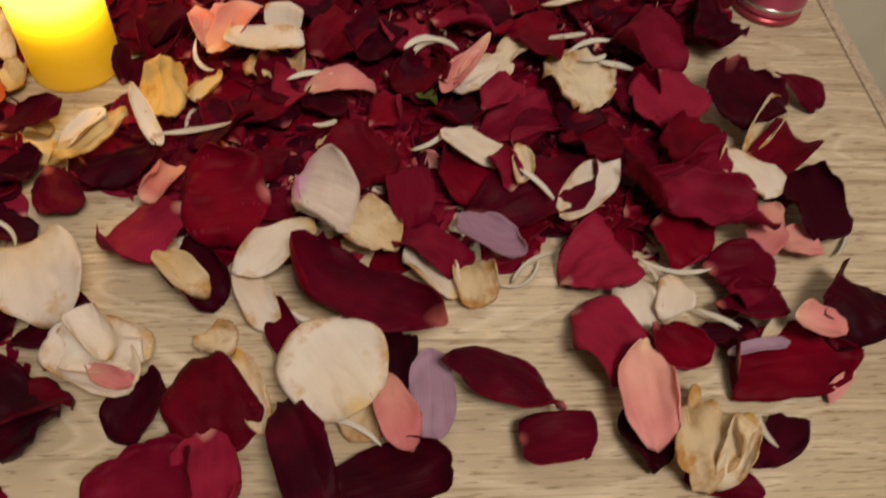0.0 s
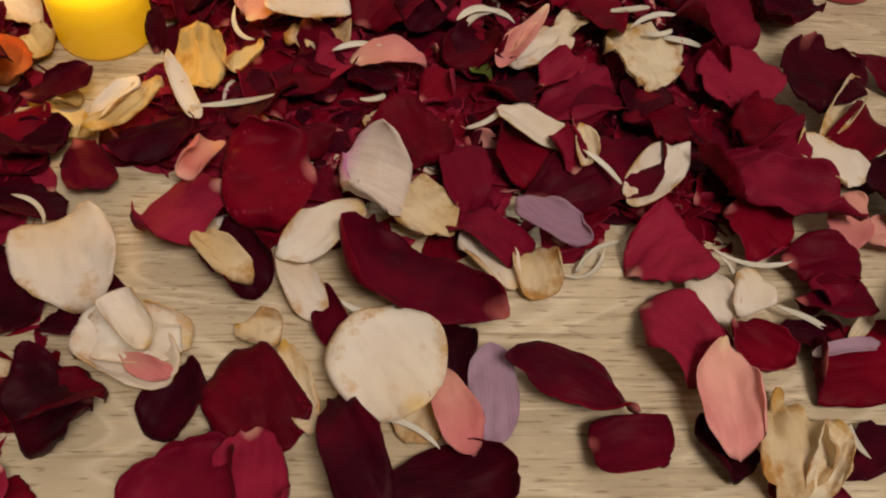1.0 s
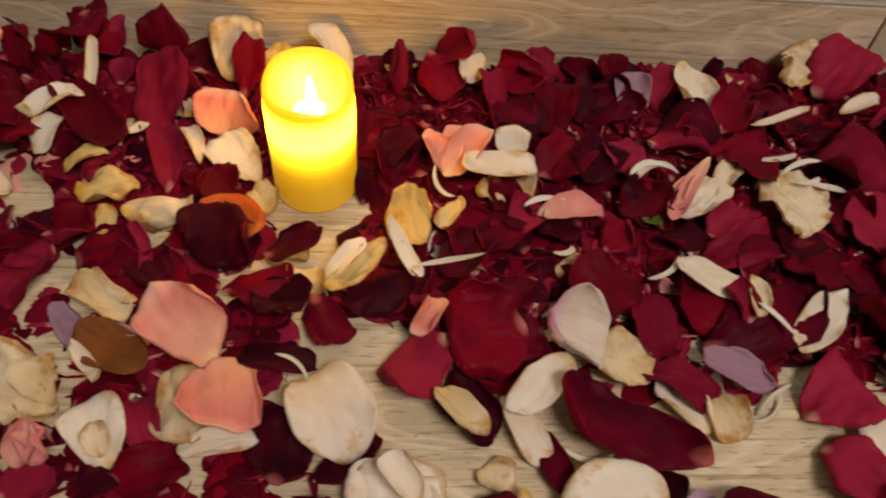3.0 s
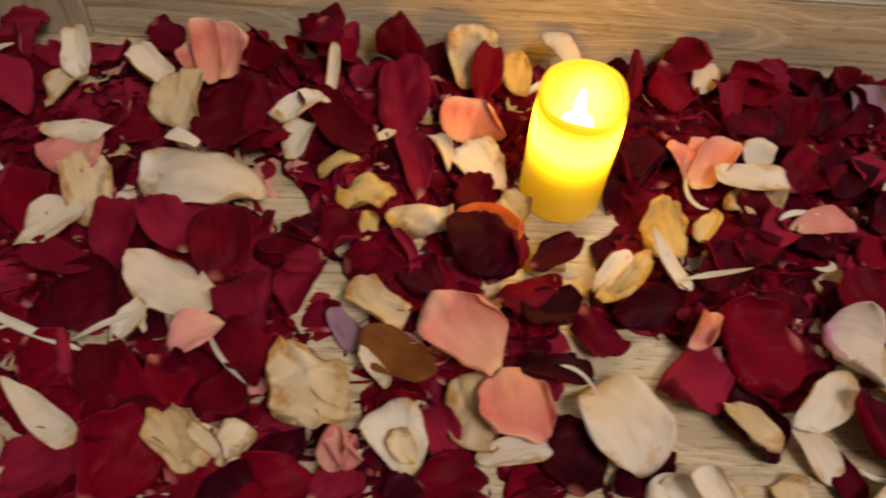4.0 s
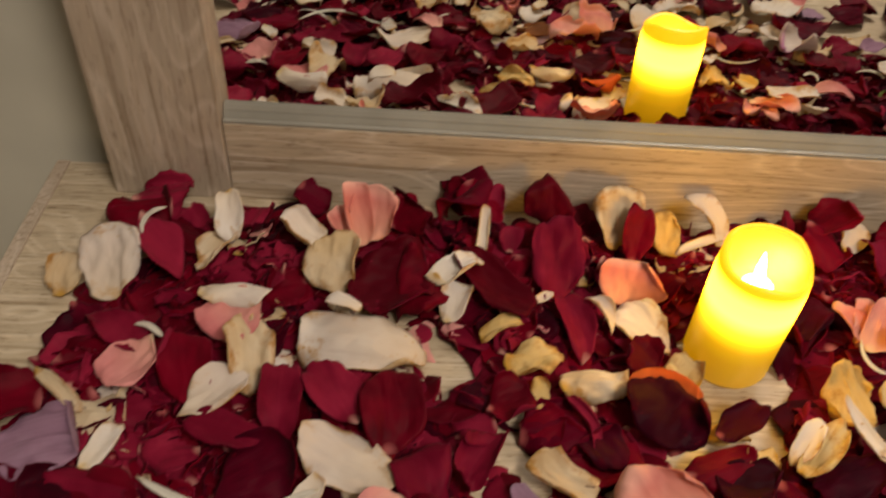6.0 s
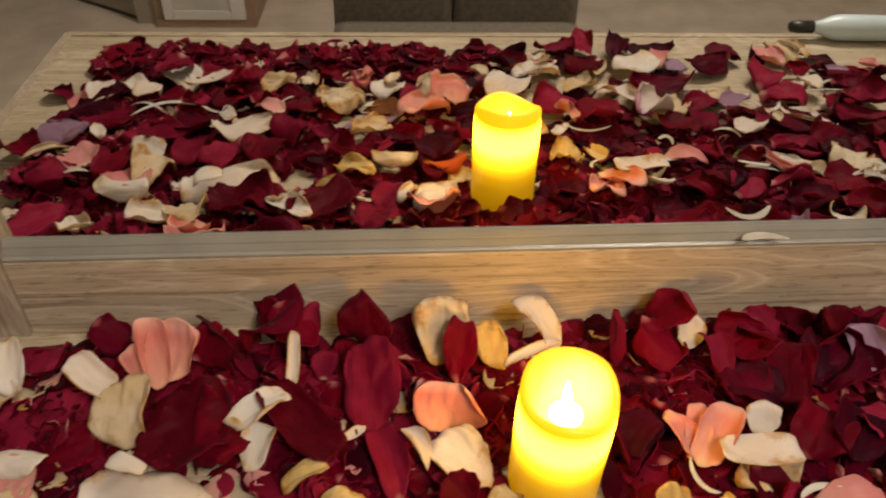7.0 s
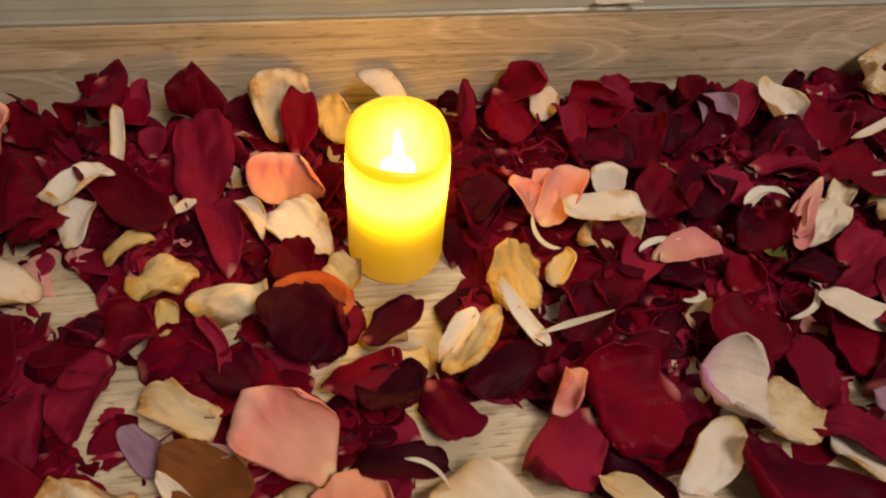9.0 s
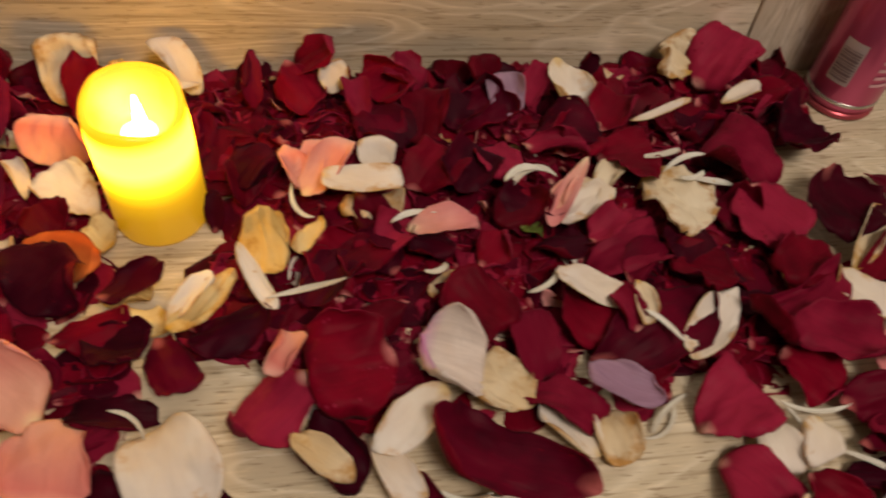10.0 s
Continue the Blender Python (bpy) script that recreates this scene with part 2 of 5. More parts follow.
# ---- the room ----
LEFT, RIGHT, FRONT, BACK, LOW, HIGH = -1.6, 2.2, -2.6, 0.912, -0.75, 1.70
for name, b in (("wall_north", (LEFT, RIGHT, BACK, BACK + 0.1, LOW, HIGH)), ("wall_south", (LEFT, RIGHT, FRONT - 0.1, FRONT, LOW, HIGH)),
                ("wall_west", (LEFT - 0.1, LEFT, FRONT, BACK, LOW, HIGH)), ("wall_east", (RIGHT, RIGHT + 0.1, FRONT, BACK, LOW, HIGH))):
    tagged(part(name, box(*b), WALL, None, smooth=False), "plain greige painted room wall", "wall", kind="structure")
tagged(part("floor", box(LEFT, RIGHT, FRONT, BACK, LOW - 0.1, LOW), FLOOR, None, smooth=False), "grey brown wood-look room floor", "floor", kind="structure")
tagged(part("ceiling", box(LEFT, RIGHT, FRONT, BACK, HIGH, HIGH + 0.1), CEILING, None, smooth=False), "plain white painted ceiling", "ceiling", kind="structure")

# ---- dressing table ----
X0, X1, Y0, Y1 = -0.112, 0.824, 0.428, 0.8950
table = tagged(new("dressing_table"), "bleached oak laminate dressing table with petals on top", "table")
part("tabletop", box(X0 + 0.009, X1 - 0.009, Y0 + 0.009, Y1, -0.03, 0.0, 0.0006), OAK_TOP, table, smooth=False)
part("edge_band", box(X0, X0 + 0.0090, Y0, Y1, -0.03, 0.0012, 0.001), OAK_STILE, table, smooth=False)
part("edge_band", box(X1 - 0.0090, X1, Y0, Y1, -0.03, 0.0012, 0.001), OAK_STILE, table, smooth=False)
part("edge_band", box(X0 + 0.009, X1 - 0.009, Y0, Y0 + 0.0090, -0.03, 0.0012, 0.001), OAK_TOP, table, smooth=False)
for x in (X0 + 0.02, X1 - 0.04):
    part("side_panel", box(x, x + 0.02, Y0 + 0.02, Y1 - 0.01, -0.75, -0.03, 0.001), OAK_STILE, table, smooth=False)

# ---- mirror standing at the back of the table ----
MX0, MX1, FY, MY, FB, TOP = 0.020, 0.710, 0.855, 0.8655, 0.8755, 0.75
mirror = tagged(new("wall_mirror"), "mirror in bleached oak frame with grey inner moulding", "mirror")
part("bottom_rail", box(MX0 + 0.0005, MX1 - 0.0005, FY, FB, 0.0, 0.060, 0.0012), OAK_FRAME, mirror, smooth=False)
part("stile", box(MX0 - 0.08, MX0, FY - 0.0025, FB, 0.0, TOP, 0.0012), OAK_STILE, mirror, smooth=False)
part("stile", box(MX1, MX1 + 0.068, FY - 0.0025, FB, 0.0, TOP, 0.0012), OAK_STILE, mirror, smooth=False)
part("top_rail", box(MX0 + 0.0005, MX1 - 0.0005, FY, FB, TOP - 0.08, TOP, 0.0012), OAK_FRAME, mirror, smooth=False)
# grey moulding above the rail: a bead, then a slope up to the glass
profile = ((0.0005, 0.0602), (0.0005, 0.0618), (0.0012, 0.0624), (0.0030, 0.0626), (0.0034, 0.0620), (0.0040, 0.0634), (0.0056, 0.0662), (0.0062, 0.0658), (0.0066, 0.0672), (0.0085, 0.0702), (0.0090, 0.0700), (0.0098, 0.0714), (0.0103, 0.0714), (0.0103, 0.0602))
bm = bmesh.new()
ends = [[bm.verts.new((x, FY + y, z)) for y, z in profile] for x in (MX0 + 0.001, MX1 - 0.001)]
for k in range(len(profile)):
    n = (k + 1) % len(profile)
    bm.faces.new((ends[0][k], ends[1][k], ends[1][n], ends[0][n]))
bm.faces.new(ends[0])
bm.faces.new(list(reversed(ends[1])))
bmesh.ops.recalc_face_normals(bm, faces=bm.faces)
part("moulding", bm, GREY_TRIM, mirror, "grey sloped inner moulding", smooth=False)
glass, nt, b = mat("mirror_glass")
b.inputs["Base Color"].default_value, b.inputs["Metallic"].default_value, b.inputs["Roughness"].default_value = (0.93, 0.94, 0.92, 1), 1.0, 0.015
part("mirror_glass", box(MX0, MX1, MY, MY + 0.004, 0.0605, TOP - 0.079), glass, mirror, "silvered mirror glass", smooth=False)

# the whole mirror leans back a little and stands slightly askew
mirror.matrix_world = Matrix.Translation((0.335, MY, 0)) @ pose(0, 0, 0, -1.95, 0, -1.5) @ Matrix.Translation((-0.335, -MY, 0))

# ---- candle ----
CX, CY, CR = 0.3335, 0.7365, 0.0248
candle = tagged(new("pillar_candle"), "glowing yellow wax pillar candle with melted wavy rim", "candle")
candle.matrix_world = pose(CX, CY, 0)


def rim(a):
    """Height of the melted rim round the candle: a low lip in front, a high crest at the back."""
    return min(0.0872, 0.0835 + 0.0056 * math.sin(a - 0.1) - 0.0022 * math.cos(2 * a + 0.5) + 0.0013 * math.sin(3 * a + 0.4))


prof = [(CR - 0.003, 0.0), (CR - 0.0008, 0.0012), (CR, 0.004), (CR, 0.03), (CR, 0.05), (CR, 0.066), (CR - 0.0006, 1), (CR - 0.0022, 2), (CR - 0.0042, 3)]


bowl = [(CR - 0.0042, 3), (CR - 0.0075, 4), (0.013, 0.0632), (0.004, 0.0610)]


def candle_body(prof, cap):
    bm = bmesh.new()
    rings = []
    for r, z in prof:
        ring = []
        for k in range(72):
            a = 2 * math.pi * k / 72
            h = rim(a)
            zz = {1: h - 0.0018, 2: h, 3: h - 0.0012, 4: 0.0700 + 0.5 * (h - 0.0800)}.get(z, min(z, h - 0.004) if r >= CR else z)
            ring.append(bm.verts.new((r * math.cos(a), r * math.sin(a), zz)))
        rings.append(ring)
    for a, c in zip(rings, rings[1:]):
        for k in range(72):
            bm.faces.new((a[k], a[(k + 1) % 72], c[(k + 1) % 72], c[k]))
    bm.faces.new(list(reversed(rings[0])) if cap == "base" else rings[-1])
    return bm


wax, nt, b = mat("glowing_wax")
co = nt.nodes.new("ShaderNodeTexCoord")
sep = nt.nodes.new("ShaderNodeSeparateXYZ")
nt.links.new(co.outputs["Object"], sep.inputs[0])
b.inputs["Base Color"].default_value = (0.62, 0.38, 0.03, 1)
b.inputs["Roughness"].default_value = 0.4
scaled = nt.nodes.new("ShaderNodeMath")
scaled.operation = "MULTIPLY"
scaled.inputs[1].default_value = 10.0
nt.links.new(sep.outputs["Z"], scaled.inputs[0])
glow = ramp(nt, scaled.outputs[0], [(0.0, (0.0096, 0.0043, 0.0)), (0.22, (0.0138, 0.0066, 0.0)), (0.32, (0.023, 0.0117, 0.0)), (0.40, (0.055, 0.0290, 0.0003)), (0.47, (0.18, 0.095, 0.002)), (0.56, (0.85, 0.40, 0.012)), (0.68, (0.70, 0.33, 0.010)), (0.765, (0.045, 0.021, 0.0))])
nt.links.new(glow, b.inputs["Emission Color"])
b.inputs["Emission Strength"].default_value = 27.0
part("wax_body", candle_body(prof, "base"), wax, candle)
bowl_m, nt, b = mat("lit_wax_bowl")
b.inputs["Base Color"].default_value, b.inputs["Roughness"].default_value = (0.62, 0.38, 0.03, 1), 0.35
co = nt.nodes.new("ShaderNodeTexCoord")
sep = nt.nodes.new("ShaderNodeSeparateXYZ")
nt.links.new(co.outputs["Object"], sep.inputs[0])
scaled = nt.nodes.new("ShaderNodeMath")
scaled.operation = "MULTIPLY"
scaled.inputs[1].default_value = 10.0
nt.links.new(sep.outputs["Z"], scaled.inputs[0])
nt.links.new(ramp(nt, scaled.outputs[0], [(0.61, (1.0, 0.62, 0.10)), (0.65, (0.9, 0.52, 0.04)), (0.72, (0.42, 0.235, 0.004)), (0.79, (0.34, 0.17, 0.0))]), b.inputs["Emission Color"])
b.inputs["Emission Strength"].default_value = 1.5
part("melted_bowl", candle_body(bowl, "floor"), bowl_m, candle, "glowing hollow in the wax")
flame_m, nt, b = mat("flame_light")
b.inputs["Emission Color"].default_value, b.inputs["Emission Strength"].default_value = (1.0, 0.80, 0.40, 1), 40.0
part("flame", lathe([(0.0008, 0.0), (0.0022, 0.002), (0.0028, 0.005), (0.0022, 0.010), (0.0012, 0.0155), (0.0003, 0.019)], 20), flame_m, candle, "bright teardrop flame")
bpy.data.objects["flame"].matrix_world = pose(CX + 0.001, CY + 0.003, 0.0615, -10, -2, 0)
pool_m, nt, b = mat("lit_pool")
b.inputs["Base Color"].default_value = (0.9, 0.7, 0.2, 1)
b.inputs["Emission Color"].default_value, b.inputs["Emission Strength"].default_value = (1.0, 0.72, 0.22, 1), 14.0
part("lit_hollow", lathe([(0.0085, 0.0), (0.0085, 0.0006), (0.006, 0.0012), (0.002, 0.0016)], 28), pool_m, candle, "brightly lit hollow round flame")
bpy.data.objects["lit_hollow"].matrix_world = pose(CX, CY, 0.0618)

# ---- spray can ----
can = tagged(new("spray_can"), "pinkish red metal spray can with barcode label", "can")
KX, KY, KR = 0.7735, 0.8130, 0.0240
can.matrix_world = pose(KX, KY, 0)
pink_metal = plain("pink_red_metal", (0.50, 0.085, 0.19), 0.28, 0.6, 0.1, 12)
SILVER = plain("silver_metal", (0.62, 0.60, 0.58), 0.25, 1.0, 0.05)
part("body", lathe([(KR - 0.004, 0.004), (KR - 0.001, 0.0055), (KR, 0.009), (KR, 0.14), (KR - 0.002, 0.150), (0.016, 0.158)], 48), pink_metal, can)
part("bottom_rim", lathe([(KR - 0.003, 0.0), (KR - 0.0008, 0.0004), (KR + 0.0006, 0.002), (KR + 0.0004, 0.0042), (KR - 0.003, 0.0055)], 48), plain("dark_pink_rim", (0.36, 0.06, 0.08), 0.3, 0.6), can)
part("silver_band", lathe([(KR - 0.001, 0.0108), (KR + 0.0003, 0.0110), (KR + 0.0003, 0.0134), (KR - 0.001, 0.0136)], 48), SILVER, can, "thin silver band")
part("cap", lathe([(0.017, 0.158), (0.0185, 0.160), (0.0185, 0.188), (0.016, 0.192), (0.01, 0.193)], 40), plain("cap_plastic", (0.5, 0.06, 0.09), 0.35), can)


def on_can(name, a0, a1, z0, z1, lift, material, parent, label=""):
    bm = bmesh.new()
    cols = [[bm.verts.new(((KR + lift) * math.cos(radians(a0 + (a1 - a0) * k / 8)), (KR + lift) * math.sin(radians(a0 + (a1 - a0) * k / 8)), z)) for z in (z0, z1)] for k in range(9)]
    for p, q in zip(cols, cols[1:]):
        bm.faces.new((p[0], q[0], q[1], p[1]))
    return part(name, bm, material, parent, label)


LABEL = plain("label_paper", (0.33, 0.26, 0.27), 0.6)
INK = plain("label_ink", (0.13, 0.08, 0.09), 0.6)
code = on_can("barcode_label", 196, 232, 0.026, 0.058, 0.0003, LABEL, can, "pale barcode label")
z = 0.029
for h in (0.0012, 0.0006, 0.0018, 0.0008, 0.0014, 0.0006, 0.0010, 0.0018, 0.0007, 0.0012, 0.0006):
    on_can("bar", 199, 229, z, z + h, 0.0006, INK, code)
    z += h + 0.0011
for k in range(6):
    on_can("text_bar", 262, 300 + 9 * (k % 3), 0.030 + 0.006 * k, 0.0325 + 0.006 * k, 0.0004, plain("pale_print", (0.60, 0.32, 0.36), 0.5), can)

# ---- seen in the mirror: chair, cabinet, bottle ----
chair = tagged(new("upholstered_chair"), "dark taupe upholstered chair before the table", "chair")
part("back_cushion", box(0.095, 0.3375, -0.42, -0.32, -0.45, 0.10, 0.022), TAUPE, chair)
part("back_cushion", box(0.3405, 0.600, -0.42, -0.32, -0.45, 0.10, 0.022), TAUPE, chair)
part("seat", box(0.095, 0.600, -0.32, 0.16, -0.42, -0.30, 0.03), TAUPE, chair)
for x in (0.12, 0.54):
    for y in (-0.30, 0.10):
        part("leg", box(x, x + 0.04, y, y + 0.04, -0.75, -0.42, 0.004), BLACK, chair, smooth=False)
BROWN = plain("brown_laminate", (0.36, 0.24, 0.17), 0.5, scale=25)
DOOR_GREY = plain("taupe_laminate", (0.36, 0.30, 0.26), 0.5, scale=20)
PANEL = plain("pale_grey_panel", (0.60, 0.58, 0.54), 0.35, scale=12)
cabinet = tagged(new("tall_cabinet"), "tall brown cabinet with white framed pale door", "cabinet")
part("carcass", box(-0.600, -0.268, -1.70, -1.312, -0.75, 0.9, 0.003), BROWN, cabinet, smooth=False)
part("plinth", box(-0.597, -0.271, -1.312, -1.300, -0.75, -0.722, 0.002), BROWN, cabinet, smooth=False)
door = part("door", box(-0.535, -0.345, -1.312, -1.302, -0.690, 0.85, 0.002), PANEL, cabinet, "pale grey door panel", smooth=False)
for name, b in (("door_stile", (-0.565, -0.5355, -0.720, 0.88)), ("door_stile", (-0.3445, -0.300, -0.720, 0.88)), ("door_rail", (-0.535, -0.345, -0.720, -0.6905)), ("door_rail", (-0.535, -0.345, 0.8505, 0.88))):
    part(name, box(b[0], b[1], -1.312, -1.292, b[2], b[3], 0.002), CEILING, door, "white frame strip", smooth=False)
wardrobe = tagged(new("wardrobe"), "taupe laminate wardrobe beside the cabinet", "wardrobe")
part("body", box(-0.668, -0.604, -1.70, -1.330, -0.75, 0.9, 0.003), DOOR_GREY, wardrobe, smooth=False)
bar = tagged(part("threshold_strip", box(-0.21, 0.21, -0.006, 0.006, 0.0, 0.006, 0.001), BLACK, None, smooth=False), "thin black threshold strip on the floor", "strip", kind="structure")
bar.matrix_world = pose(-0.83, -1.47, -0.75, 0, 0, 33)
bottle = tagged(new("lying_bottle"), "pale blue plastic bottle with black cap lying down", "bottle")
bottle.matrix_world = pose(0.745, 0.4440, 0.0145, 0, 90, 2)
part("body", lathe([(0.004, -0.050), (0.0065, -0.047), (0.0085, -0.040), (0.0125, -0.030), (0.014, -0.022), (0.0135, 0.065), (0.011, 0.072), (0.006, 0.074)], 32), PALE_BLUE, bottle)
part("cap", lathe([(0.0030, -0.076), (0.0055, -0.074), (0.0068, -0.066), (0.0070, -0.0505), (0.0050, -0.0502)], 28), BLACK, bottle, "slim black cap")
for child in bottle.children:
    child.matrix_parent_inverse = Matrix.Identity(4)
for child in list(can.children_recursive) + [c for c in candle.children if c.name in ("wax_body", "melted_bowl")]:
    child.matrix_parent_inverse = Matrix.Identity(4)
lampshade = tagged(new("ceiling_lamp"), "round white ceiling lamp", "lamp")
part("housing", lathe([(0.44, 1.66), (0.47, 1.665), (0.47, 1.699)], 48), CEILING, lampshade)
bpy.data.objects["housing"].matrix_world = pose(0.82, -0.12, 0)

# ---- petals ----
LABELS = {
    "R": "velvety crimson rose petal lying on the table", "K": "curled bright red rose petal, pale underside", "D": "dark maroon rose petal in the heap",
    "W": "cream white rose petal, slightly wilted", "Y": "wilted cream petal with brown stains", "P": "curled pink rose petal", "B": "nearly black maroon rose petal among redder ones", "Z": "wilted yellow petal beside the candle", "A": "bright orange rose petal beside the candle",
    "C": "coral pink rose petal", "L": "pale lavender rose petal", "V": "white rose petal with violet rim", "O": "dried brown orange petal", "G": "small green sepal scrap among the petals", "S": "thin curled white petal strip",
}


def blade(length, width, seed, cup=25, bend=6, crumple=0.25, notch=0.0, curl=0.3, arc=0.0, rings=7, segs=32, egg=None, thick=0.00045, fold=0.0, ragged=1.0, form=""):
    """One petal: an egg outline with a narrow claw, bowed across (cup) and along (bend), with a ragged, rolled rim and a crease.
    Gives its points, petal coordinates and faces."""
    rnd = random.Random(seed)
    off = Vector((rnd.uniform(0, 50), rnd.uniform(0, 50), rnd.uniform(0, 50)))
    hw, hl = width / 2, length / 2
    phase, waves = rnd.uniform(0, 6.3), rnd.choice((2, 3, 3, 4))
    egg = {"round": 0.06, "tri": 0.45, "leaf": 0.05, "square": 0.05, "heart": 0.3}.get(form, rnd.uniform(0.08, 0.34)) if egg is None else egg
    notch = 0.12 if form == "heart" else notch
    cx, cy = radians(cup) or 0.01, radians(bend) or 0.01
    lean = rnd.uniform(-0.12, 0.12)
    # straight runs between a few blunt corners, as on dried petals
    corners = sorted((2 * math.pi * k / 6 + rnd.uniform(-0.38, 0.38)) % (2 * math.pi) for k in range(6))
    angular = {"round": 0.2, "leaf": 0.25, "square": 0.2}.get(form, 0.75) * min(1.0, ragged + 0.1)
    cusps = [(rnd.uniform(0, 6.28), rnd.uniform(-0.13, 0.15) * ragged, rnd.uniform(0.12, 0.3)) for _ in range(3)]
    roll_at, roll_by = rnd.uniform(-0.9, 0.9), rnd.uniform(0.2, 1.0)
    crease, reach, steep = rnd.uniform(0, 6.28), rnd.uniform(0.4, 0.68), radians(fold) * rnd.choice((1, 1, -1))
    nx, ny = math.sin(crease), math.cos(crease)
    twist = radians(rnd.uniform(-30, 30)) * min(1.0, ragged)
    margins = [(rnd.uniform(0, 6.28), rnd.uniform(0.55, 0.85), rnd.uniform(0.13, 0.28), rnd.choice((1, 1, -1))) for _ in range(rnd.choice((1, 2, 2)))]
    margins = [(math.sin(d), math.cos(d), at, r, way) for d, at, r, way in margins] if ragged > 0.3 else []
    pts, uvs = [], []
    for k in range(rings + 1):
        rho = k / rings
        for j in range(segs if k else 1):
            th = 2 * math.pi * j / segs
            s, c = math.sin(th), math.cos(th)
            near = min(th, 2 * math.pi - th)
            edge = 1 + ragged * (0.10 * noise.noise(off + Vector((s * 1.5, c * 1.5, 0))) + 0.05 * noise.noise(off + Vector((s * 5, c * 5, 3))))
            after = next((n for n, g in enumerate(corners) if g > th), 0)
            g0, g1 = corners[after - 1], corners[after]
            gap = (g1 - g0) % (2 * math.pi)
            flat_run = math.cos(gap / 2) / math.cos((th - g0) % (2 * math.pi) - gap / 2)
            edge *= 1.06 - angular * (1.0 - max(0.72, flat_run))
            for at, by, wide in cusps:
                d = abs((th - at + math.pi) % (2 * math.pi) - math.pi)
                edge += by * math.exp(-(d / wide) ** 2)
            if form == "square":
                edge *= 0.93 / (abs(s) ** 4 + abs(c) ** 4) ** 0.25
            narrow = abs(s) ** 0.45 if form == "leaf" else 1.0
            x = s * narrow * (1 + egg * c + lean * s) * edge
            y = c * edge - notch * 2 * math.exp(-(near / 0.32) ** 2) * rho ** 3
            x, y = x * rho, y * rho
            uvs.append((0.5 + 0.5 * x, 0.5 + 0.5 * y))
            lift = 0.0
            past = x * nx + y * ny - reach
            if fold and past > 0:
                turn = min(1.0, past / 0.18)
                ang = steep * turn
                x, y = x + nx * past * (math.cos(ang) - 1), y + ny * past * (math.cos(ang) - 1)
                lift = past * math.sin(ang) * hw
            for mx, my, at, r, way in margins:
                past = x * mx + y * my - at
                if past > 0:
                    short = r * math.sin(min(past / r, 2.6)) - past
                    x, y = x + mx * short, y + my * short
                    lift += way * r * (1 - math.cos(min(past / r, 2.6))) * hw
            xm, ym = x * hw, y * hl
            a = cx * x
            X, Z = hw / cx * math.sin(a), hw / cx * (1 - math.cos(a))
            a = cy * y
            Y, Zy = hl / cy * math.sin(a), hl / cy * (1 - math.cos(a))
            Z += Zy + lift
            out = max(0.0, (rho - 0.55) / 0.45)
            side = 0.5 + 0.5 * math.cos(th - roll_at)
            Z += curl * hw * out ** 2 * (0.22 * math.sin(waves * th + phase) - 0.75 * roll_by * (1 if cup > 0 else -1) * side)
            Z += curl * hw * out ** 2 * 0.38 * ragged * noise.noise(off + Vector((s * 3.1, c * 3.1, 7)))
            X -= curl * hw * out ** 3 * 0.25 * roll_by * side * s
            Y -= curl * hl * out ** 3 * 0.25 * roll_by * side * c
            p = off + Vector((xm * 110, ym * 42, 0))
            Z += crumple * hw * (0.30 * (abs(noise.noise(p)) - 0.25) + 0.16 * noise.noise(p * 2.6)) * (0.4 + rho)
            X += crumple * hw * 0.14 * noise.noise(p * 1.4 + Vector((9, 0, 0)))
            g = twist * y
            X, Z = X * math.cos(g) + Z * math.sin(g), Z * math.cos(g) - X * math.sin(g)
            if arc:
                g = radians(arc) * y
                R = hl / radians(arc)
                X, Y = (R + X) * math.cos(g) - R, (R + X) * math.sin(g)
            pts.append(Vector((X, Y, Z)))
    faces = [(0, 1 + j, 1 + (j + 1) % segs) for j in range(segs)]
    for k in range(rings - 1):
        a, b2 = 1 + k * segs, 1 + (k + 1) * segs
        for j in range(segs):
            n2 = (j + 1) % segs
            faces.append((a + j, b2 + j, b2 + n2, a + n2))
    n = len(pts)
    # the second skin, a petal's thickness below, and the rim that joins them
    co = np.array([tuple(p) for p in pts])
    normals = np.zeros_like(co)
    for f in faces:
        a, b2, c = co[f[0]], co[f[1]], co[f[2]]
        normals[list(f)] += np.cross(b2 - a, c - a)
    normals /= np.maximum(1e-12, np.linalg.norm(normals, axis=1))[:, None]
    if normals[:, 2].mean() < 0:
        normals = -normals
    back = [Vector(p) for p in co - thick * normals]
    faces = [tuple(reversed(f)) for f in faces] + [tuple(i + n for i in f) for f in faces]
    last = 1 + (rings - 1) * segs
    for j in range(segs):
        n2 = last + (j + 1) % segs
        faces.append((last + j, n2, n2 + n, last + j + n))
    return pts + back, uvs + uvs, faces


UNDER = {"R": "K", "D": "R", "B": "D", "W": "Y"}


def skins(faces, seed, first=0, second=1, segs=32):
    """Which skin each face shows: the velvety upper one or the paler underside; every fourth petal lies upside down."""
    half = (len(faces) - segs) // 2
    up, down = (first, second) if seed % 4 else (second, first)
    return [up] * half + [down] * (len(faces) - half)


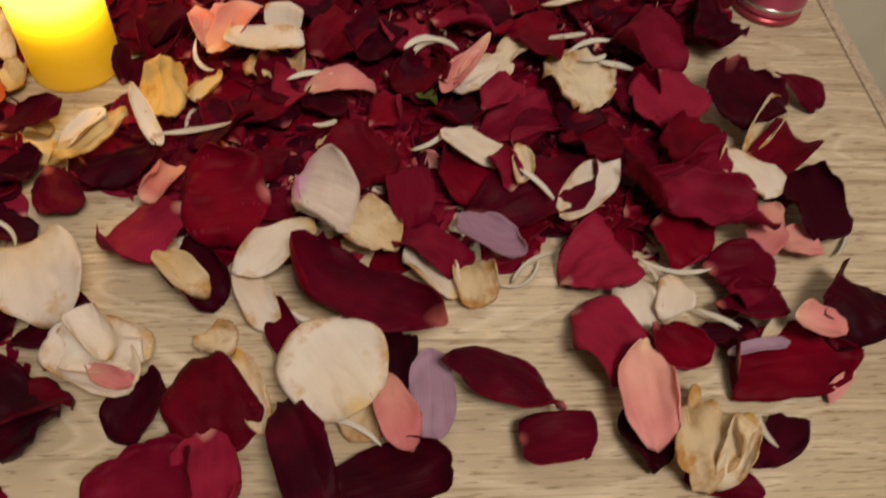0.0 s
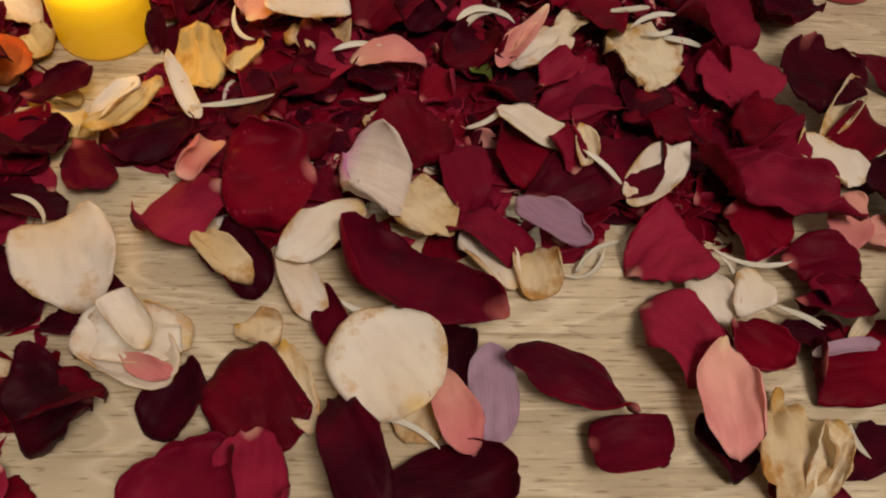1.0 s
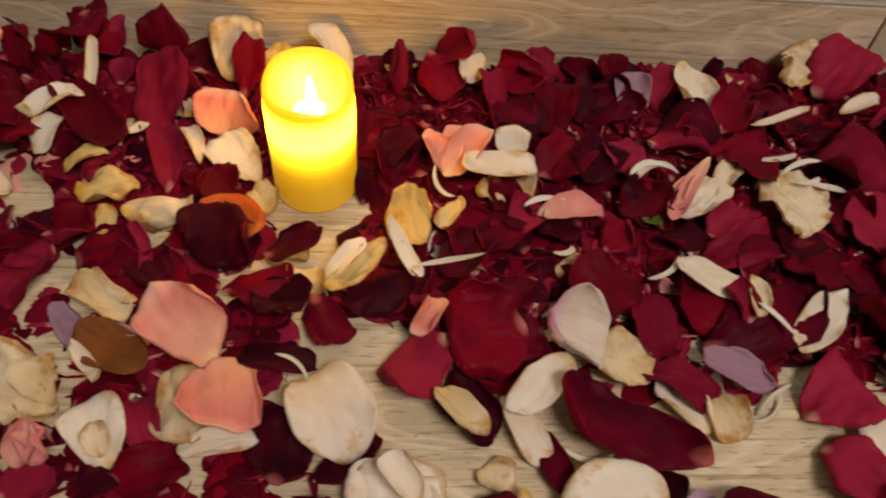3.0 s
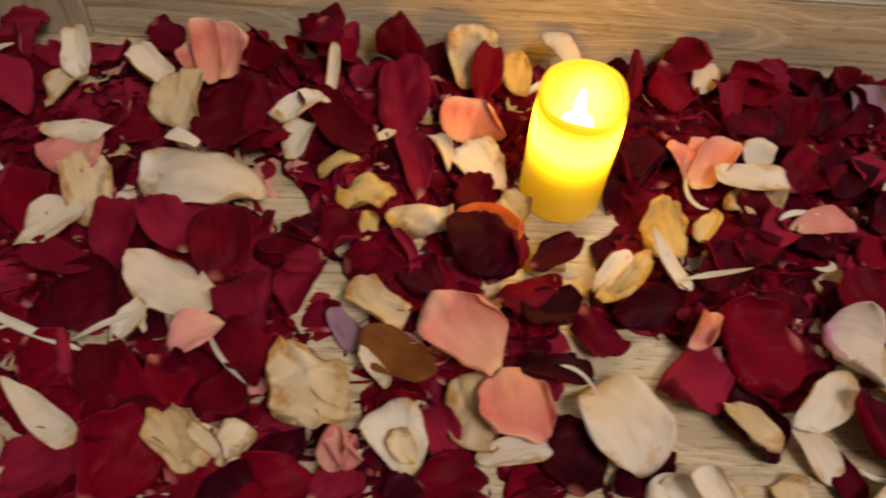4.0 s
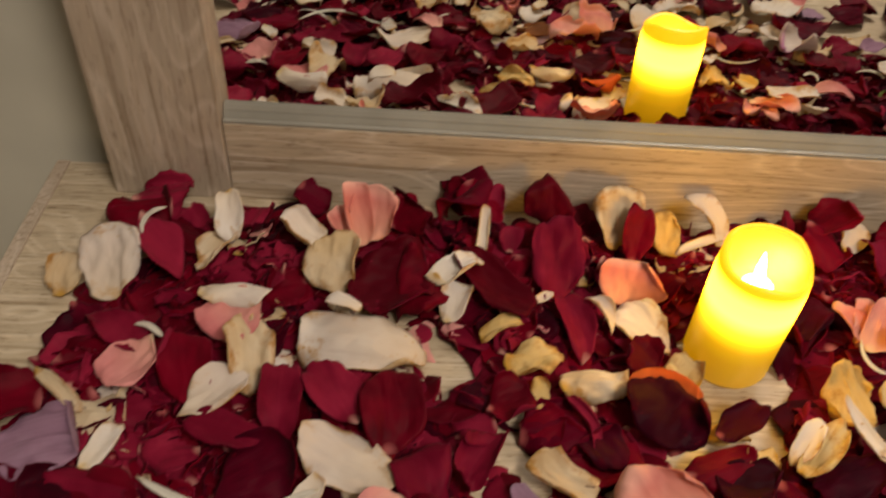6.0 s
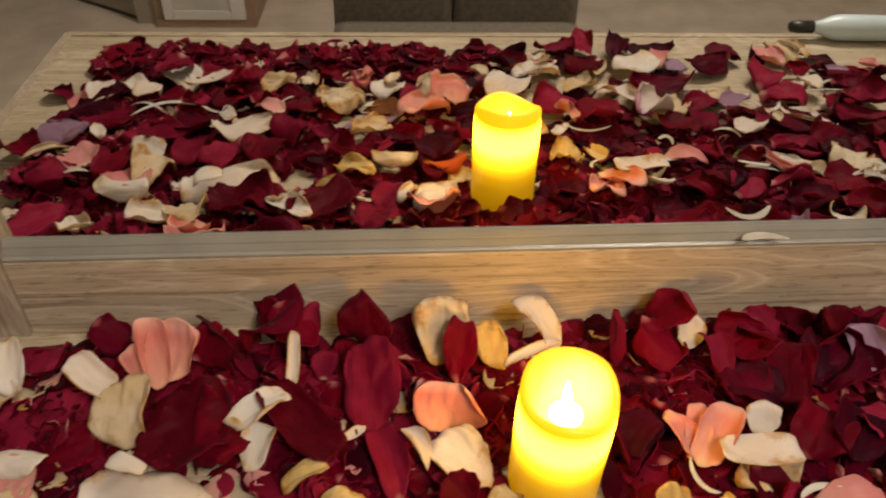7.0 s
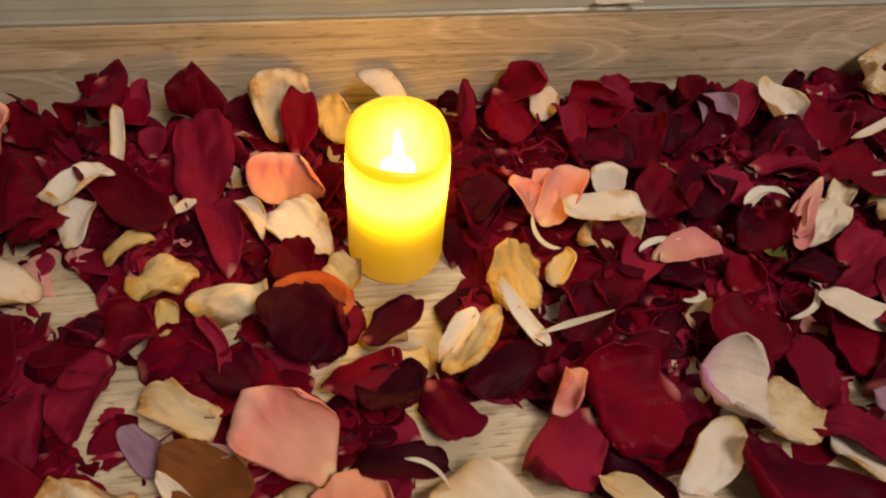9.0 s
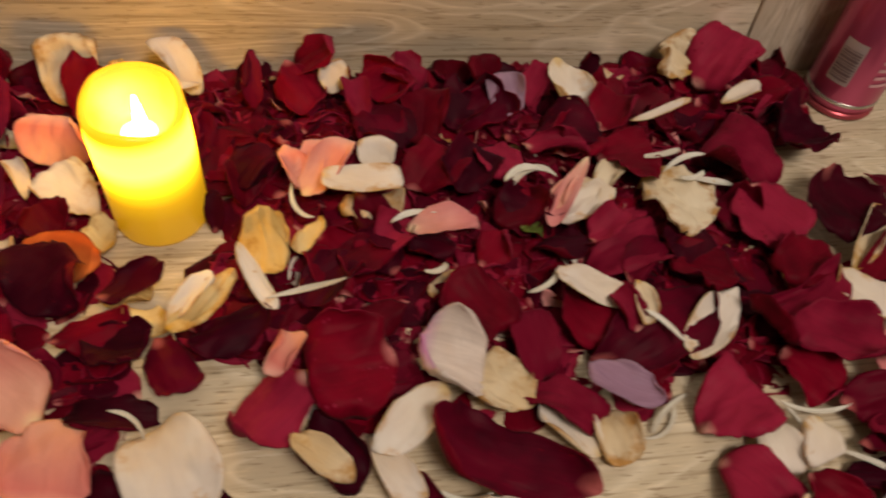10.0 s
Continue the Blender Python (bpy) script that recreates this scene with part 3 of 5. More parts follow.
def petal_mesh(points, uvs, faces, materials, which=None):
    me = bpy.data.meshes.new("petal")
    me.from_pydata([tuple(p) for p in points], [], faces)
    layer = me.uv_layers.new(name="petal")
    index = np.empty(len(me.loops), dtype=np.int32)
    me.loops.foreach_get("vertex_index", index)
    layer.data.foreach_set("uv", np.array(uvs, dtype=np.float32)[index].ravel())
    for m in materials:
        me.materials.append(m)
    if which is not None:
        me.polygons.foreach_set("material_index", np.array(which, dtype=np.int32))
    me.polygons.foreach_set("use_smooth", np.ones(len(me.polygons), dtype=bool))
    me.update()
    return me


CELL = 0.004
heights = np.zeros((260, 130))
undersides = np.full((260, 130), 0.05)


def settled(points, m):
    """The pose m, raised where the petal would sink into the table top; notes how much room is left under it."""
    xyz = np.array([m @ p for p in points])
    lift = max(0.0, 0.0008 - xyz[:, 2].min())
    cols = np.clip(((xyz[:, 0] + 0.15) / CELL).astype(int), 0, 259)
    rows = np.clip(((xyz[:, 1] - 0.40) / CELL).astype(int), 0, 129)
    np.minimum.at(undersides, (cols, rows), xyz[:, 2] + lift)
    return Matrix.Translation((0, 0, lift)) @ m


def shaped(kind, length, width, seed, cup, bend, roll, crumple, notch, curl, arc, ragged=1.0, fold=None, rings=7, segs=32, form="", egg=None):
    rnd = random.Random(seed + 7)
    cup = rnd.uniform(22, 62) * rnd.choice((1, 1, -1)) if cup is None else cup * 1.25
    bend = rnd.uniform(-40, 42) if bend is None else bend
    roll = rnd.uniform(-9, 9) if roll is None else roll
    wilted = kind in "WYLOZ"
    fold = (rnd.uniform(35, 120) if rnd.random() < (0.55 if wilted else 0.4) else 0.0) if fold is None else fold
    flat = math.sin(radians(abs(cup))) / max(0.01, radians(abs(cup))) if cup else 1
    flat_long = math.sin(radians(abs(bend))) / max(0.01, radians(abs(bend))) if abs(bend) > 1 else 1
    data = blade(length * 1.06 / flat_long, width * 1.06 / max(0.55, flat), seed, cup, bend, crumple + ({"Y": 0.55, "Z": 0.55, "O": 0.45, "L": 0.35}.get(kind, 0.32) if wilted else 0.30), notch, curl, arc, rings, segs, fold=fold, ragged=ragged, form=form, egg=egg)
    return data, roll


def petal(kind, x, y, z, yaw, pitch, length, width, seed, cup=None, bend=None, roll=None, crumple=0.1, notch=0.0, curl=0.6, arc=0.0, ragged=None, fold=None, form="", egg=None):
    lot = random.Random(seed + 31)
    if kind in "RDKB":
        ragged = 0.8 if ragged is None else ragged
        notch = lot.choice((0.0, 0.04, 0.08, -0.06)) if notch == 0.0 else notch
        fold = (lot.uniform(50, 130) if lot.random() < 0.2 else 0.0) if fold is None else fold
    else:
        ragged = 0.5 if ragged is None else ragged
        fold = (lot.uniform(40, 110) if lot.random() < 0.06 else 0.0) if fold is None else fold
    (points, uvs, faces), roll = shaped(kind, length, width, seed, cup, bend, roll, crumple, notch, curl, arc, ragged, fold, 10, 44, form, egg)
    pair = [PETALS[kind], PETALS[UNDER.get(kind, kind)]]
    ob = new("rose_petal", petal_mesh(points, uvs, faces, pair, skins(faces, seed if kind in "RD" else 1, segs=44)))
    ob.matrix_world = settled(points, pose(x, y, z, 0, 0, yaw) @ pose(0, 0, 0, pitch, 0, 0) @ pose(0, 0, 0, 0, roll, 0))
    return tagged(ob, LABELS[kind], "petal", "rose petals on the table")


def strip(x, y, z, yaw, pitch, length, width, seed, arc=15, cup=60):
    points, uvs, faces = blade(length * 1.05, width * 0.8, seed, cup, random.Random(seed).uniform(-35, 35), 0.3, 0, 0.2, arc, rings=5, segs=28, ragged=0.4, form="leaf")
    ob = new("petal_strip", petal_mesh(points, uvs, faces, [PETALS["S"]]))
    ob.matrix_world = settled(points, pose(x, y, z, pitch, 0, yaw))
    return tagged(ob, LABELS["S"], "petal strip", "white petal strips")


# the petals that can be told apart, each in its own place
petal("R", 0.4110, 0.4854, 0.0040, -81, 3, 0.0462, 0.0355, 100, ragged=1.1, cup=-42, bend=-9)
petal("K", 0.4349, 0.4837, 0.0050, -173, 3, 0.0407, 0.0301, 101, ragged=1.1, cup=-45, bend=10)
petal("R", 0.4332, 0.5178, 0.0100, 35, 9, 0.0417, 0.0417, 102, cup=20, bend=2, form="round")
petal("D", 0.4031, 0.5198, 0.0030, 160, 0, 0.0300, 0.0262, 103, cup=51, bend=10, form="tri")
petal("B", 0.3575, 0.5127, 0.0055, 118, 6, 0.0292, 0.0402, 104, cup=54, bend=-8)
petal("W", 0.3788, 0.5393, 0.0070, 66, 2, 0.0491, 0.0262, 105, cup=45, bend=25, form="round")
petal("W", 0.3850, 0.5438, 0.0130, 84, 0, 0.0415, 0.0260, 106, cup=50, bend=-8)
petal("W", 0.3848, 0.5441, 0.0240, 37, 19, 0.0249, 0.0135, 107, cup=70, bend=35)
petal("W", 0.3981, 0.5405, 0.0170, -83, 0, 0.0181, 0.0154, 108, cup=-50, crumple=.5, bend=-27)
petal("P", 0.3903, 0.5290, 0.0165, -114, 2, 0.0242, 0.0086, 109, roll=30, cup=40, bend=-17)
petal("W", 0.4824, 0.5311, 0.0170, 32, 5, 0.0454, 0.0446, 110, cup=14, bend=8, ragged=.15, crumple=-.1, fold=0, form="round")
petal("Y", 0.4983, 0.5159, 0.0050, 162, 0, 0.0291, 0.0229, 111, cup=30, bend=15)
strip(0.4920, 0.5077, 0.0080, -115, 0, 0.0306, 0.0030, 112, arc=-30)
petal("P", 0.5104, 0.5116, 0.0145, -165, 2, 0.0367, 0.0196, 113, cup=50, bend=-6, form="leaf")
petal("L", 0.5256, 0.5198, 0.0090, 1, 8, 0.0450, 0.0205, 114, cup=-25, bend=-21)
petal("D", 0.4731, 0.4909, 0.0030, -157, 0, 0.0548, 0.0282, 115, cup=52, bend=-23, form="tri")
petal("B", 0.5079, 0.4857, 0.0075, -78, 3, 0.0548, 0.0294, 116, cup=-20, ragged=1.1, bend=20)
petal("D", 0.5610, 0.5253, 0.0070, 67, 5, 0.0505, 0.0274, 117, cup=-45, arc=22, bend=-24, form="leaf")
petal("D", 0.5815, 0.4995, 0.0030, -86, 0, 0.0395, 0.0242, 118, cup=42, bend=-25, form="square")
petal("B", 0.6184, 0.4985, 0.0045, -162, 6, 0.0323, 0.0189, 119, cup=70, bend=32)
petal("K", 0.6080, 0.5470, 0.0060, -148, 0, 0.0414, 0.0360, 120, cup=30, bend=-33, form="square")
petal("P", 0.6209, 0.5154, 0.0140, 178, -2, 0.0503, 0.0245, 121, cup=65, bend=18, form="leaf")
petal("R", 0.6417, 0.5397, 0.0110, -133, -4, 0.0314, 0.0246, 122, cup=45, bend=31)
petal("Y", 0.6425, 0.4969, 0.0100, 170, 5, 0.0468, 0.0290, 123, crumple=.9, cup=35, bend=-22)
petal("Y", 0.6545, 0.4905, 0.0150, 144, -3, 0.0380, 0.0134, 124, cup=70, crumple=.6, bend=-22)
strip(0.6709, 0.4983, 0.0100, -153, -17, 0.0139, 0.0036, 125, arc=20)
petal("D", 0.6799, 0.4962, 0.0040, -54, 0, 0.0358, 0.0177, 126, cup=30, bend=2)
petal("D", 0.6486, 0.4790, 0.0020, -111, 0, 0.0398, 0.0148, 127, cup=60, bend=12)
petal("D", 0.6894, 0.5336, 0.0090, -83, 2, 0.0759, 0.0381, 128, cup=-15, bend=-20)
petal("B", 0.7358, 0.5584, 0.0080, 40, 6, 0.0412, 0.0516, 129, cup=-55, bend=-20)
petal("P", 0.7077, 0.5457, 0.0210, -111, -5, 0.0256, 0.0162, 130, cup=50, bend=31)
petal("P", 0.7192, 0.5230, 0.0040, 127, 0, 0.0225, 0.0088, 131, cup=33, bend=-9)
petal("R", 0.6128, 0.5913, 0.0110, -63, 5, 0.0450, 0.0413, 132, cup=30, bend=-22, form="heart")
petal("W", 0.6263, 0.5675, 0.0085, -170, -2, 0.0317, 0.0229, 133, cup=35, bend=-24)
petal("W", 0.6449, 0.5645, 0.0095, 160, -2, 0.0283, 0.0205, 134, cup=35, bend=-29)
strip(0.6492, 0.5816, 0.0130, -98, -3, 0.0368, 0.0030, 135, arc=25)
strip(0.6392, 0.5751, 0.0135, -165, -9, 0.0208, 0.0023, 136, arc=-25)
strip(0.6713, 0.5546, 0.0090, -116, -11, 0.0323, 0.0037, 137, arc=10)
petal("Y", 0.5505, 0.5811, 0.0050, -174, 0, 0.0269, 0.0204, 138, cup=65, bend=-13)
strip(0.5788, 0.5921, 0.0040, 128, 0, 0.0348, 0.0032, 139, arc=20)
strip(0.5775, 0.5827, 0.0030, 127, 0, 0.0284, 0.0028, 140, arc=-50)
petal("L", 0.5603, 0.6029, 0.0140, 61, 3, 0.0380, 0.0193, 141, cup=45, arc=-20, bend=7)
petal("K", 0.5319, 0.5993, 0.0120, -124, 3, 0.0440, 0.0256, 142, cup=25, bend=-33)
petal("W", 0.5293, 0.5889, 0.0060, 37, 3, 0.0388, 0.0202, 143, cup=40, bend=12)
petal("Y", 0.4997, 0.6122, 0.0075, 55, 2, 0.0372, 0.0301, 144, crumple=1, cup=30, bend=-11)
petal("V", 0.4763, 0.6190, 0.0170, 71, 9, 0.0385, 0.0320, 145, cup=80, bend=-12)
petal("D", 0.4962, 0.5719, 0.0110, 65, 3, 0.0808, 0.0412, 146, cup=-18, egg=.4, bend=21)
petal("W", 0.4551, 0.5935, 0.0165, 131, -1, 0.0449, 0.0198, 147, cup=45, bend=-1)
petal("W", 0.4460, 0.5722, 0.0070, -152, -6, 0.0393, 0.0150, 148, cup=40, bend=-12)
petal("D", 0.4583, 0.5581, 0.0045, -162, -2, 0.0393, 0.0139, 149, cup=40, bend=-1)
petal("B", 0.5109, 0.5411, 0.0040, -169, 0, 0.0336, 0.0197, 150, ragged=1.2, cup=46, bend=-16)
strip(0.4747, 0.5562, 0.0110, -101, 5, 0.0249, 0.0037, 151, arc=40)
petal("Y", 0.4487, 0.5228, 0.0055, -158, 1, 0.0415, 0.0143, 152, crumple=.7, cup=40, bend=29)
petal("Y", 0.4306, 0.5502, 0.0030, -103, 0, 0.0189, 0.0155, 153, cup=73, bend=23)
petal("W", 0.3514, 0.5807, 0.0200, -158, 3, 0.0476, 0.0389, 154, cup=26, crumple=.05, fold=0, ragged=.25, bend=-32, form="round")
strip(0.3328, 0.6059, 0.0160, -132, 0, 0.0224, 0.0031, 155, arc=-38)
petal("K", 0.3925, 0.6042, 0.0115, 136, 1, 0.0477, 0.0360, 156, cup=-32, bend=-8)
petal("R", 0.4274, 0.6263, 0.0165, 101, 4, 0.0437, 0.0556, 157, cup=15, bend=23, form="round")
petal("C", 0.3992, 0.6316, 0.0185, 146, -2, 0.0260, 0.0134, 158, cup=110, bend=-3)
petal("D", 0.4193, 0.5866, 0.0040, -153, 3, 0.0432, 0.0324, 159, cup=40, bend=14)
petal("Y", 0.4150, 0.5790, 0.0170, -129, 0, 0.0334, 0.0155, 160, cup=60, bend=8, form="leaf")
petal("R", 0.4958, 0.6506, 0.0160, -146, 0, 0.0414, 0.0383, 161, cup=18, bend=30, form="round")
strip(0.4777, 0.6743, 0.0175, -71, -3, 0.0179, 0.0049, 162, arc=85)
petal("K", 0.5226, 0.6327, 0.0145, -1, 7, 0.0433, 0.0264, 163, cup=30, bend=-25)
petal("D", 0.5493, 0.6472, 0.0140, 26, 3, 0.0432, 0.0312, 164, cup=27, bend=-10)
petal("K", 0.5700, 0.6442, 0.0195, 20, 11, 0.0275, 0.0130, 165, cup=85, bend=-9)
petal("W", 0.5552, 0.6578, 0.0195, 58, 5, 0.0387, 0.0191, 166, cup=45, bend=1)
strip(0.5345, 0.6628, 0.0180, -54, 5, 0.0251, 0.0049, 167, arc=40)
strip(0.5868, 0.6315, 0.0210, -139, -5, 0.0234, 0.0048, 168, arc=-25)
petal("Y", 0.5788, 0.6441, 0.0200, -179, -9, 0.0270, 0.0108, 169, cup=60, bend=18)
petal("D", 0.5896, 0.6341, 0.0145, -63, 2, 0.0807, 0.0373, 170, cup=-15, bend=-26)
petal("W", 0.6154, 0.6347, 0.0125, -46, 4, 0.0500, 0.0217, 171, cup=45, bend=16, form="leaf")
petal("R", 0.6626, 0.6340, 0.0200, 113, 1, 0.0804, 0.0317, 172, cup=-45, arc=-28, bend=20)
petal("K", 0.6758, 0.6143, 0.0215, -115, -1, 0.0566, 0.0341, 173, cup=45, bend=24)
petal("R", 0.6575, 0.6029, 0.0130, -141, -4, 0.0317, 0.0346, 174, cup=19, bend=-19)
petal("W", 0.7029, 0.6410, 0.0180, -141, -3, 0.0438, 0.0251, 175, cup=45, bend=0)
petal("P", 0.7044, 0.6076, 0.0145, 144, -1, 0.0398, 0.0211, 176, cup=35, bend=-9)
petal("P", 0.7261, 0.6033, 0.0100, -90, 0, 0.0239, 0.0202, 177, cup=30, bend=-23)
petal("D", 0.6873, 0.5846, 0.0120, -88, 6, 0.0389, 0.0300, 178, cup=50, bend=-15)
petal("D", 0.6844, 0.5645, 0.0090, -87, 3, 0.0349, 0.0251, 179, cup=60, bend=13)
petal("K", 0.6827, 0.5677, 0.0135, -141, -10, 0.0183, 0.0158, 180, cup=70, bend=-27)
petal("Y", 0.6920, 0.5512, 0.0100, -48, 0, 0.0211, 0.0067, 181, cup=50, bend=12)
petal("L", 0.6815, 0.5401, 0.0140, -81, 0, 0.0318, 0.0072, 182, cup=50, bend=-13)
petal("D", 0.6698, 0.5499, 0.0040, -97, 0, 0.0336, 0.0187, 183, cup=-49, bend=-23)
petal("R", 0.6737, 0.6997, 0.0180, -159, 3, 0.0437, 0.0448, 184, cup=20, bend=12, form="round")
petal("B", 0.7195, 0.7026, 0.0170, -162, 2, 0.0478, 0.0481, 185, cup=20, bend=33, form="round")
petal("D", 0.7650, 0.7212, 0.0060, -147, -3, 0.0353, 0.0230, 186, cup=24, bend=-28, form="leaf")
petal("Y", 0.7275, 0.6830, 0.0150, -38, 7, 0.0508, 0.0150, 187, cup=60, bend=6)
petal("D", 0.7335, 0.6658, 0.0120, -54, 3, 0.0440, 0.0262, 188, cup=54, bend=-17, form="square")
petal("D", 0.7373, 0.6289, 0.0110, -179, 2, 0.0509, 0.0326, 189, cup=41, bend=-3, form="square")
petal("R", 0.6767, 0.6675, 0.0190, 113, 3, 0.0406, 0.0314, 190, cup=25, bend=-5)
strip(0.7567, 0.6124, 0.0030, 150, 0, 0.0386, 0.0030, 191, arc=-20)
petal("R", 0.6707, 0.7451, 0.0250, 48, 2, 0.0502, 0.0584, 192, cup=18, bend=-30)
petal("D", 0.7189, 0.7609, 0.0180, -83, 7, 0.0324, 0.0418, 193, cup=54, bend=20)
petal("Y", 0.6205, 0.7146, 0.0180, -150, 0, 0.0465, 0.0411, 194, cup=30, crumple=.5, bend=-11)
petal("Y", 0.5848, 0.7341, 0.0210, 136, -4, 0.0308, 0.0144, 195, cup=65, crumple=.5, bend=-19)
petal("P", 0.5539, 0.7179, 0.0200, 145, -5, 0.0498, 0.0112, 196, cup=70, bend=32)
petal("W", 0.5613, 0.7165, 0.0175, 132, -2, 0.0345, 0.0197, 197, cup=45, bend=4)
strip(0.5372, 0.7344, 0.0260, -75, 0, 0.0292, 0.0071, 198, arc=-40)
strip(0.6331, 0.7423, 0.0220, -72, 0, 0.0325, 0.0050, 199, arc=-18)
strip(0.6461, 0.7239, 0.0200, -100, -4, 0.0286, 0.0066, 200, arc=40)
petal("K", 0.5595, 0.7506, 0.0280, -98, 0, 0.0446, 0.0156, 201, cup=115, bend=-26)
petal("D", 0.5670, 0.7709, 0.0250, -93, 9, 0.0412, 0.0323, 202, cup=35, bend=-30)
petal("R", 0.5985, 0.7469, 0.0240, -89, 7, 0.0359, 0.0397, 203, cup=20, bend=-5)
petal("R", 0.6808, 0.8215, 0.0340, -53, 28, 0.0538, 0.0452, 204, cup=35, bend=-24)
petal("Y", 0.6502, 0.8256, 0.0250, 55, 35, 0.0255, 0.0352, 205, crumple=.8, cup=40, bend=28)
petal("W", 0.5735, 0.8009, 0.0250, -166, -23, 0.0375, 0.0229, 206, cup=60, bend=8)
petal("D", 0.5916, 0.8206, 0.0270, -34, 63, 0.0211, 0.0122, 207, cup=-24, bend=-3)
petal("L", 0.5350, 0.8011, 0.0220, 6, 24, 0.0305, 0.0217, 208, cup=60, bend=0)
petal("K", 0.5533, 0.8065, 0.0235, -43, 20, 0.0397, 0.0182, 209, cup=60, bend=15)
petal("R", 0.5234, 0.8174, 0.0270, 39, 50, 0.0246, 0.0220, 210, cup=37, bend=-2)
petal("R", 0.5971, 0.7825, 0.0250, -36, 17, 0.0348, 0.0279, 211, cup=54, bend=-8)
strip(0.5310, 0.7331, 0.0280, -74, 0, 0.0251, 0.0064, 212, arc=-40)
strip(0.6186, 0.7415, 0.0260, -78, 0, 0.0293, 0.0058, 213, arc=44)
strip(0.6326, 0.7243, 0.0240, -73, 0, 0.0184, 0.0049, 214, arc=50)
petal("W", 0.6272, 0.7768, 0.0270, -69, 3, 0.0442, 0.0067, 215, cup=40, bend=8)
petal("W", 0.6851, 0.7896, 0.0280, -67, 7, 0.0329, 0.0114, 216, cup=60, bend=0)
petal("K", 0.5227, 0.7487, 0.0200, -136, 7, 0.0333, 0.0291, 217, cup=31, bend=0)
petal("D", 0.5325, 0.7147, 0.0170, -115, -4, 0.0326, 0.0293, 218, cup=-38, bend=24)
petal("P", 0.4866, 0.7058, 0.0185, -85, 2, 0.0390, 0.0188, 219, cup=45, bend=-9, form="leaf")
strip(0.4673, 0.7122, 0.0190, -79, 0, 0.0259, 0.0049, 220, arc=-38)
petal("W", 0.4429, 0.7322, 0.0260, -94, 0, 0.0432, 0.0184, 221, cup=35, ragged=.2, crumple=-.1, fold=0, bend=13, form="square")
petal("Y", 0.4479, 0.7246, 0.0130, -176, -6, 0.0215, 0.0330, 222, cup=25, crumple=.4, bend=11)
petal("W", 0.4524, 0.7522, 0.0250, 7, 45, 0.0205, 0.0224, 223, cup=35, bend=17)
petal("C", 0.4070, 0.7453, 0.0210, 30, 24, 0.0358, 0.0160, 224, cup=55, bend=-9)
petal("C", 0.4250, 0.7458, 0.0230, -42, 21, 0.0401, 0.0206, 225, cup=65, bend=13)
petal("C", 0.4156, 0.7511, 0.0220, -16, 22, 0.0335, 0.0154, 226, cup=45, bend=-14)
petal("R", 0.4217, 0.8321, 0.0310, -77, 31, 0.0367, 0.0328, 227, cup=25, bend=0)
petal("W", 0.4305, 0.8187, 0.0250, 1, 42, 0.0218, 0.0180, 228, cup=40, bend=18)
petal("R", 0.4634, 0.8126, 0.0240, -64, 22, 0.0330, 0.0381, 229, cup=45, bend=31)
petal("K", 0.4746, 0.8165, 0.0270, -131, -14, 0.0266, 0.0251, 230, cup=60, bend=-10)
petal("K", 0.4434, 0.8018, 0.0240, 12, 24, 0.0309, 0.0154, 231, cup=60, bend=-21)
petal("D", 0.4834, 0.7885, 0.0190, -16, 15, 0.0406, 0.0295, 232, cup=52, bend=3)
petal("D", 0.5193, 0.7920, 0.0210, -62, 13, 0.0471, 0.0405, 233, cup=-28, bend=-15)
petal("D", 0.5096, 0.7990, 0.0210, -133, -12, 0.0300, 0.0436, 234, cup=-29, bend=10)
petal("D", 0.4599, 0.7771, 0.0170, -115, -4, 0.0325, 0.0300, 235, cup=49, bend=-15)
petal("R", 0.3826, 0.8132, 0.0300, 9, 54, 0.0362, 0.0145, 236, cup=40, bend=-10)
petal("R", 0.3806, 0.7489, 0.0135, 11, 28, 0.0378, 0.0248, 237, cup=55, bend=-10)
petal("Z", 0.3925, 0.6983, 0.0175, -173, -13, 0.0429, 0.0288, 238, crumple=.7, cup=-30, bend=23)
petal("Z", 0.4135, 0.7011, 0.0170, 144, -5, 0.0241, 0.0123, 239, cup=60, bend=25)
strip(0.4063, 0.7184, 0.0200, -149, -9, 0.0277, 0.0030, 240, arc=50)
petal("W", 0.3551, 0.6688, 0.0200, -43, 14, 0.0336, 0.0119, 241, cup=60, bend=12, form="leaf")
petal("Z", 0.3622, 0.6628, 0.0170, -47, 8, 0.0431, 0.0154, 242, cup=55, crumple=.5, bend=32)
petal("W", 0.3853, 0.6733, 0.0210, -157, -16, 0.0387, 0.0088, 243, cup=60, bend=31)
strip(0.4106, 0.6670, 0.0190, -80, 3, 0.0384, 0.0040, 244, arc=-15)
petal("Z", 0.3315, 0.6614, 0.0040, 99, 0, 0.0172, 0.0164, 245, crumple=.6, cup=-54, bend=32)
petal("B", 0.3260, 0.6821, 0.0130, -57, 11, 0.0335, 0.0183, 246, cup=25, bend=29)
petal("A", 0.2897, 0.7021, 0.0110, -9, 35, 0.0254, 0.0383, 248, cup=30, bend=-1, form="round")
petal("D", 0.2860, 0.6843, 0.0200, -47, 13, 0.0370, 0.0466, 249, cup=20, bend=13, form="round")
petal("D", 0.3738, 0.6513, 0.0135, -65, 7, 0.0442, 0.0242, 250, cup=-46, bend=-5)
petal("R", 0.3087, 0.6547, 0.0135, -74, 5, 0.0380, 0.0203, 251, cup=-42, bend=1)
petal("B", 0.3221, 0.6442, 0.0110, -87, 4, 0.0341, 0.0248, 252, ragged=1.2, cup=55, bend=8)
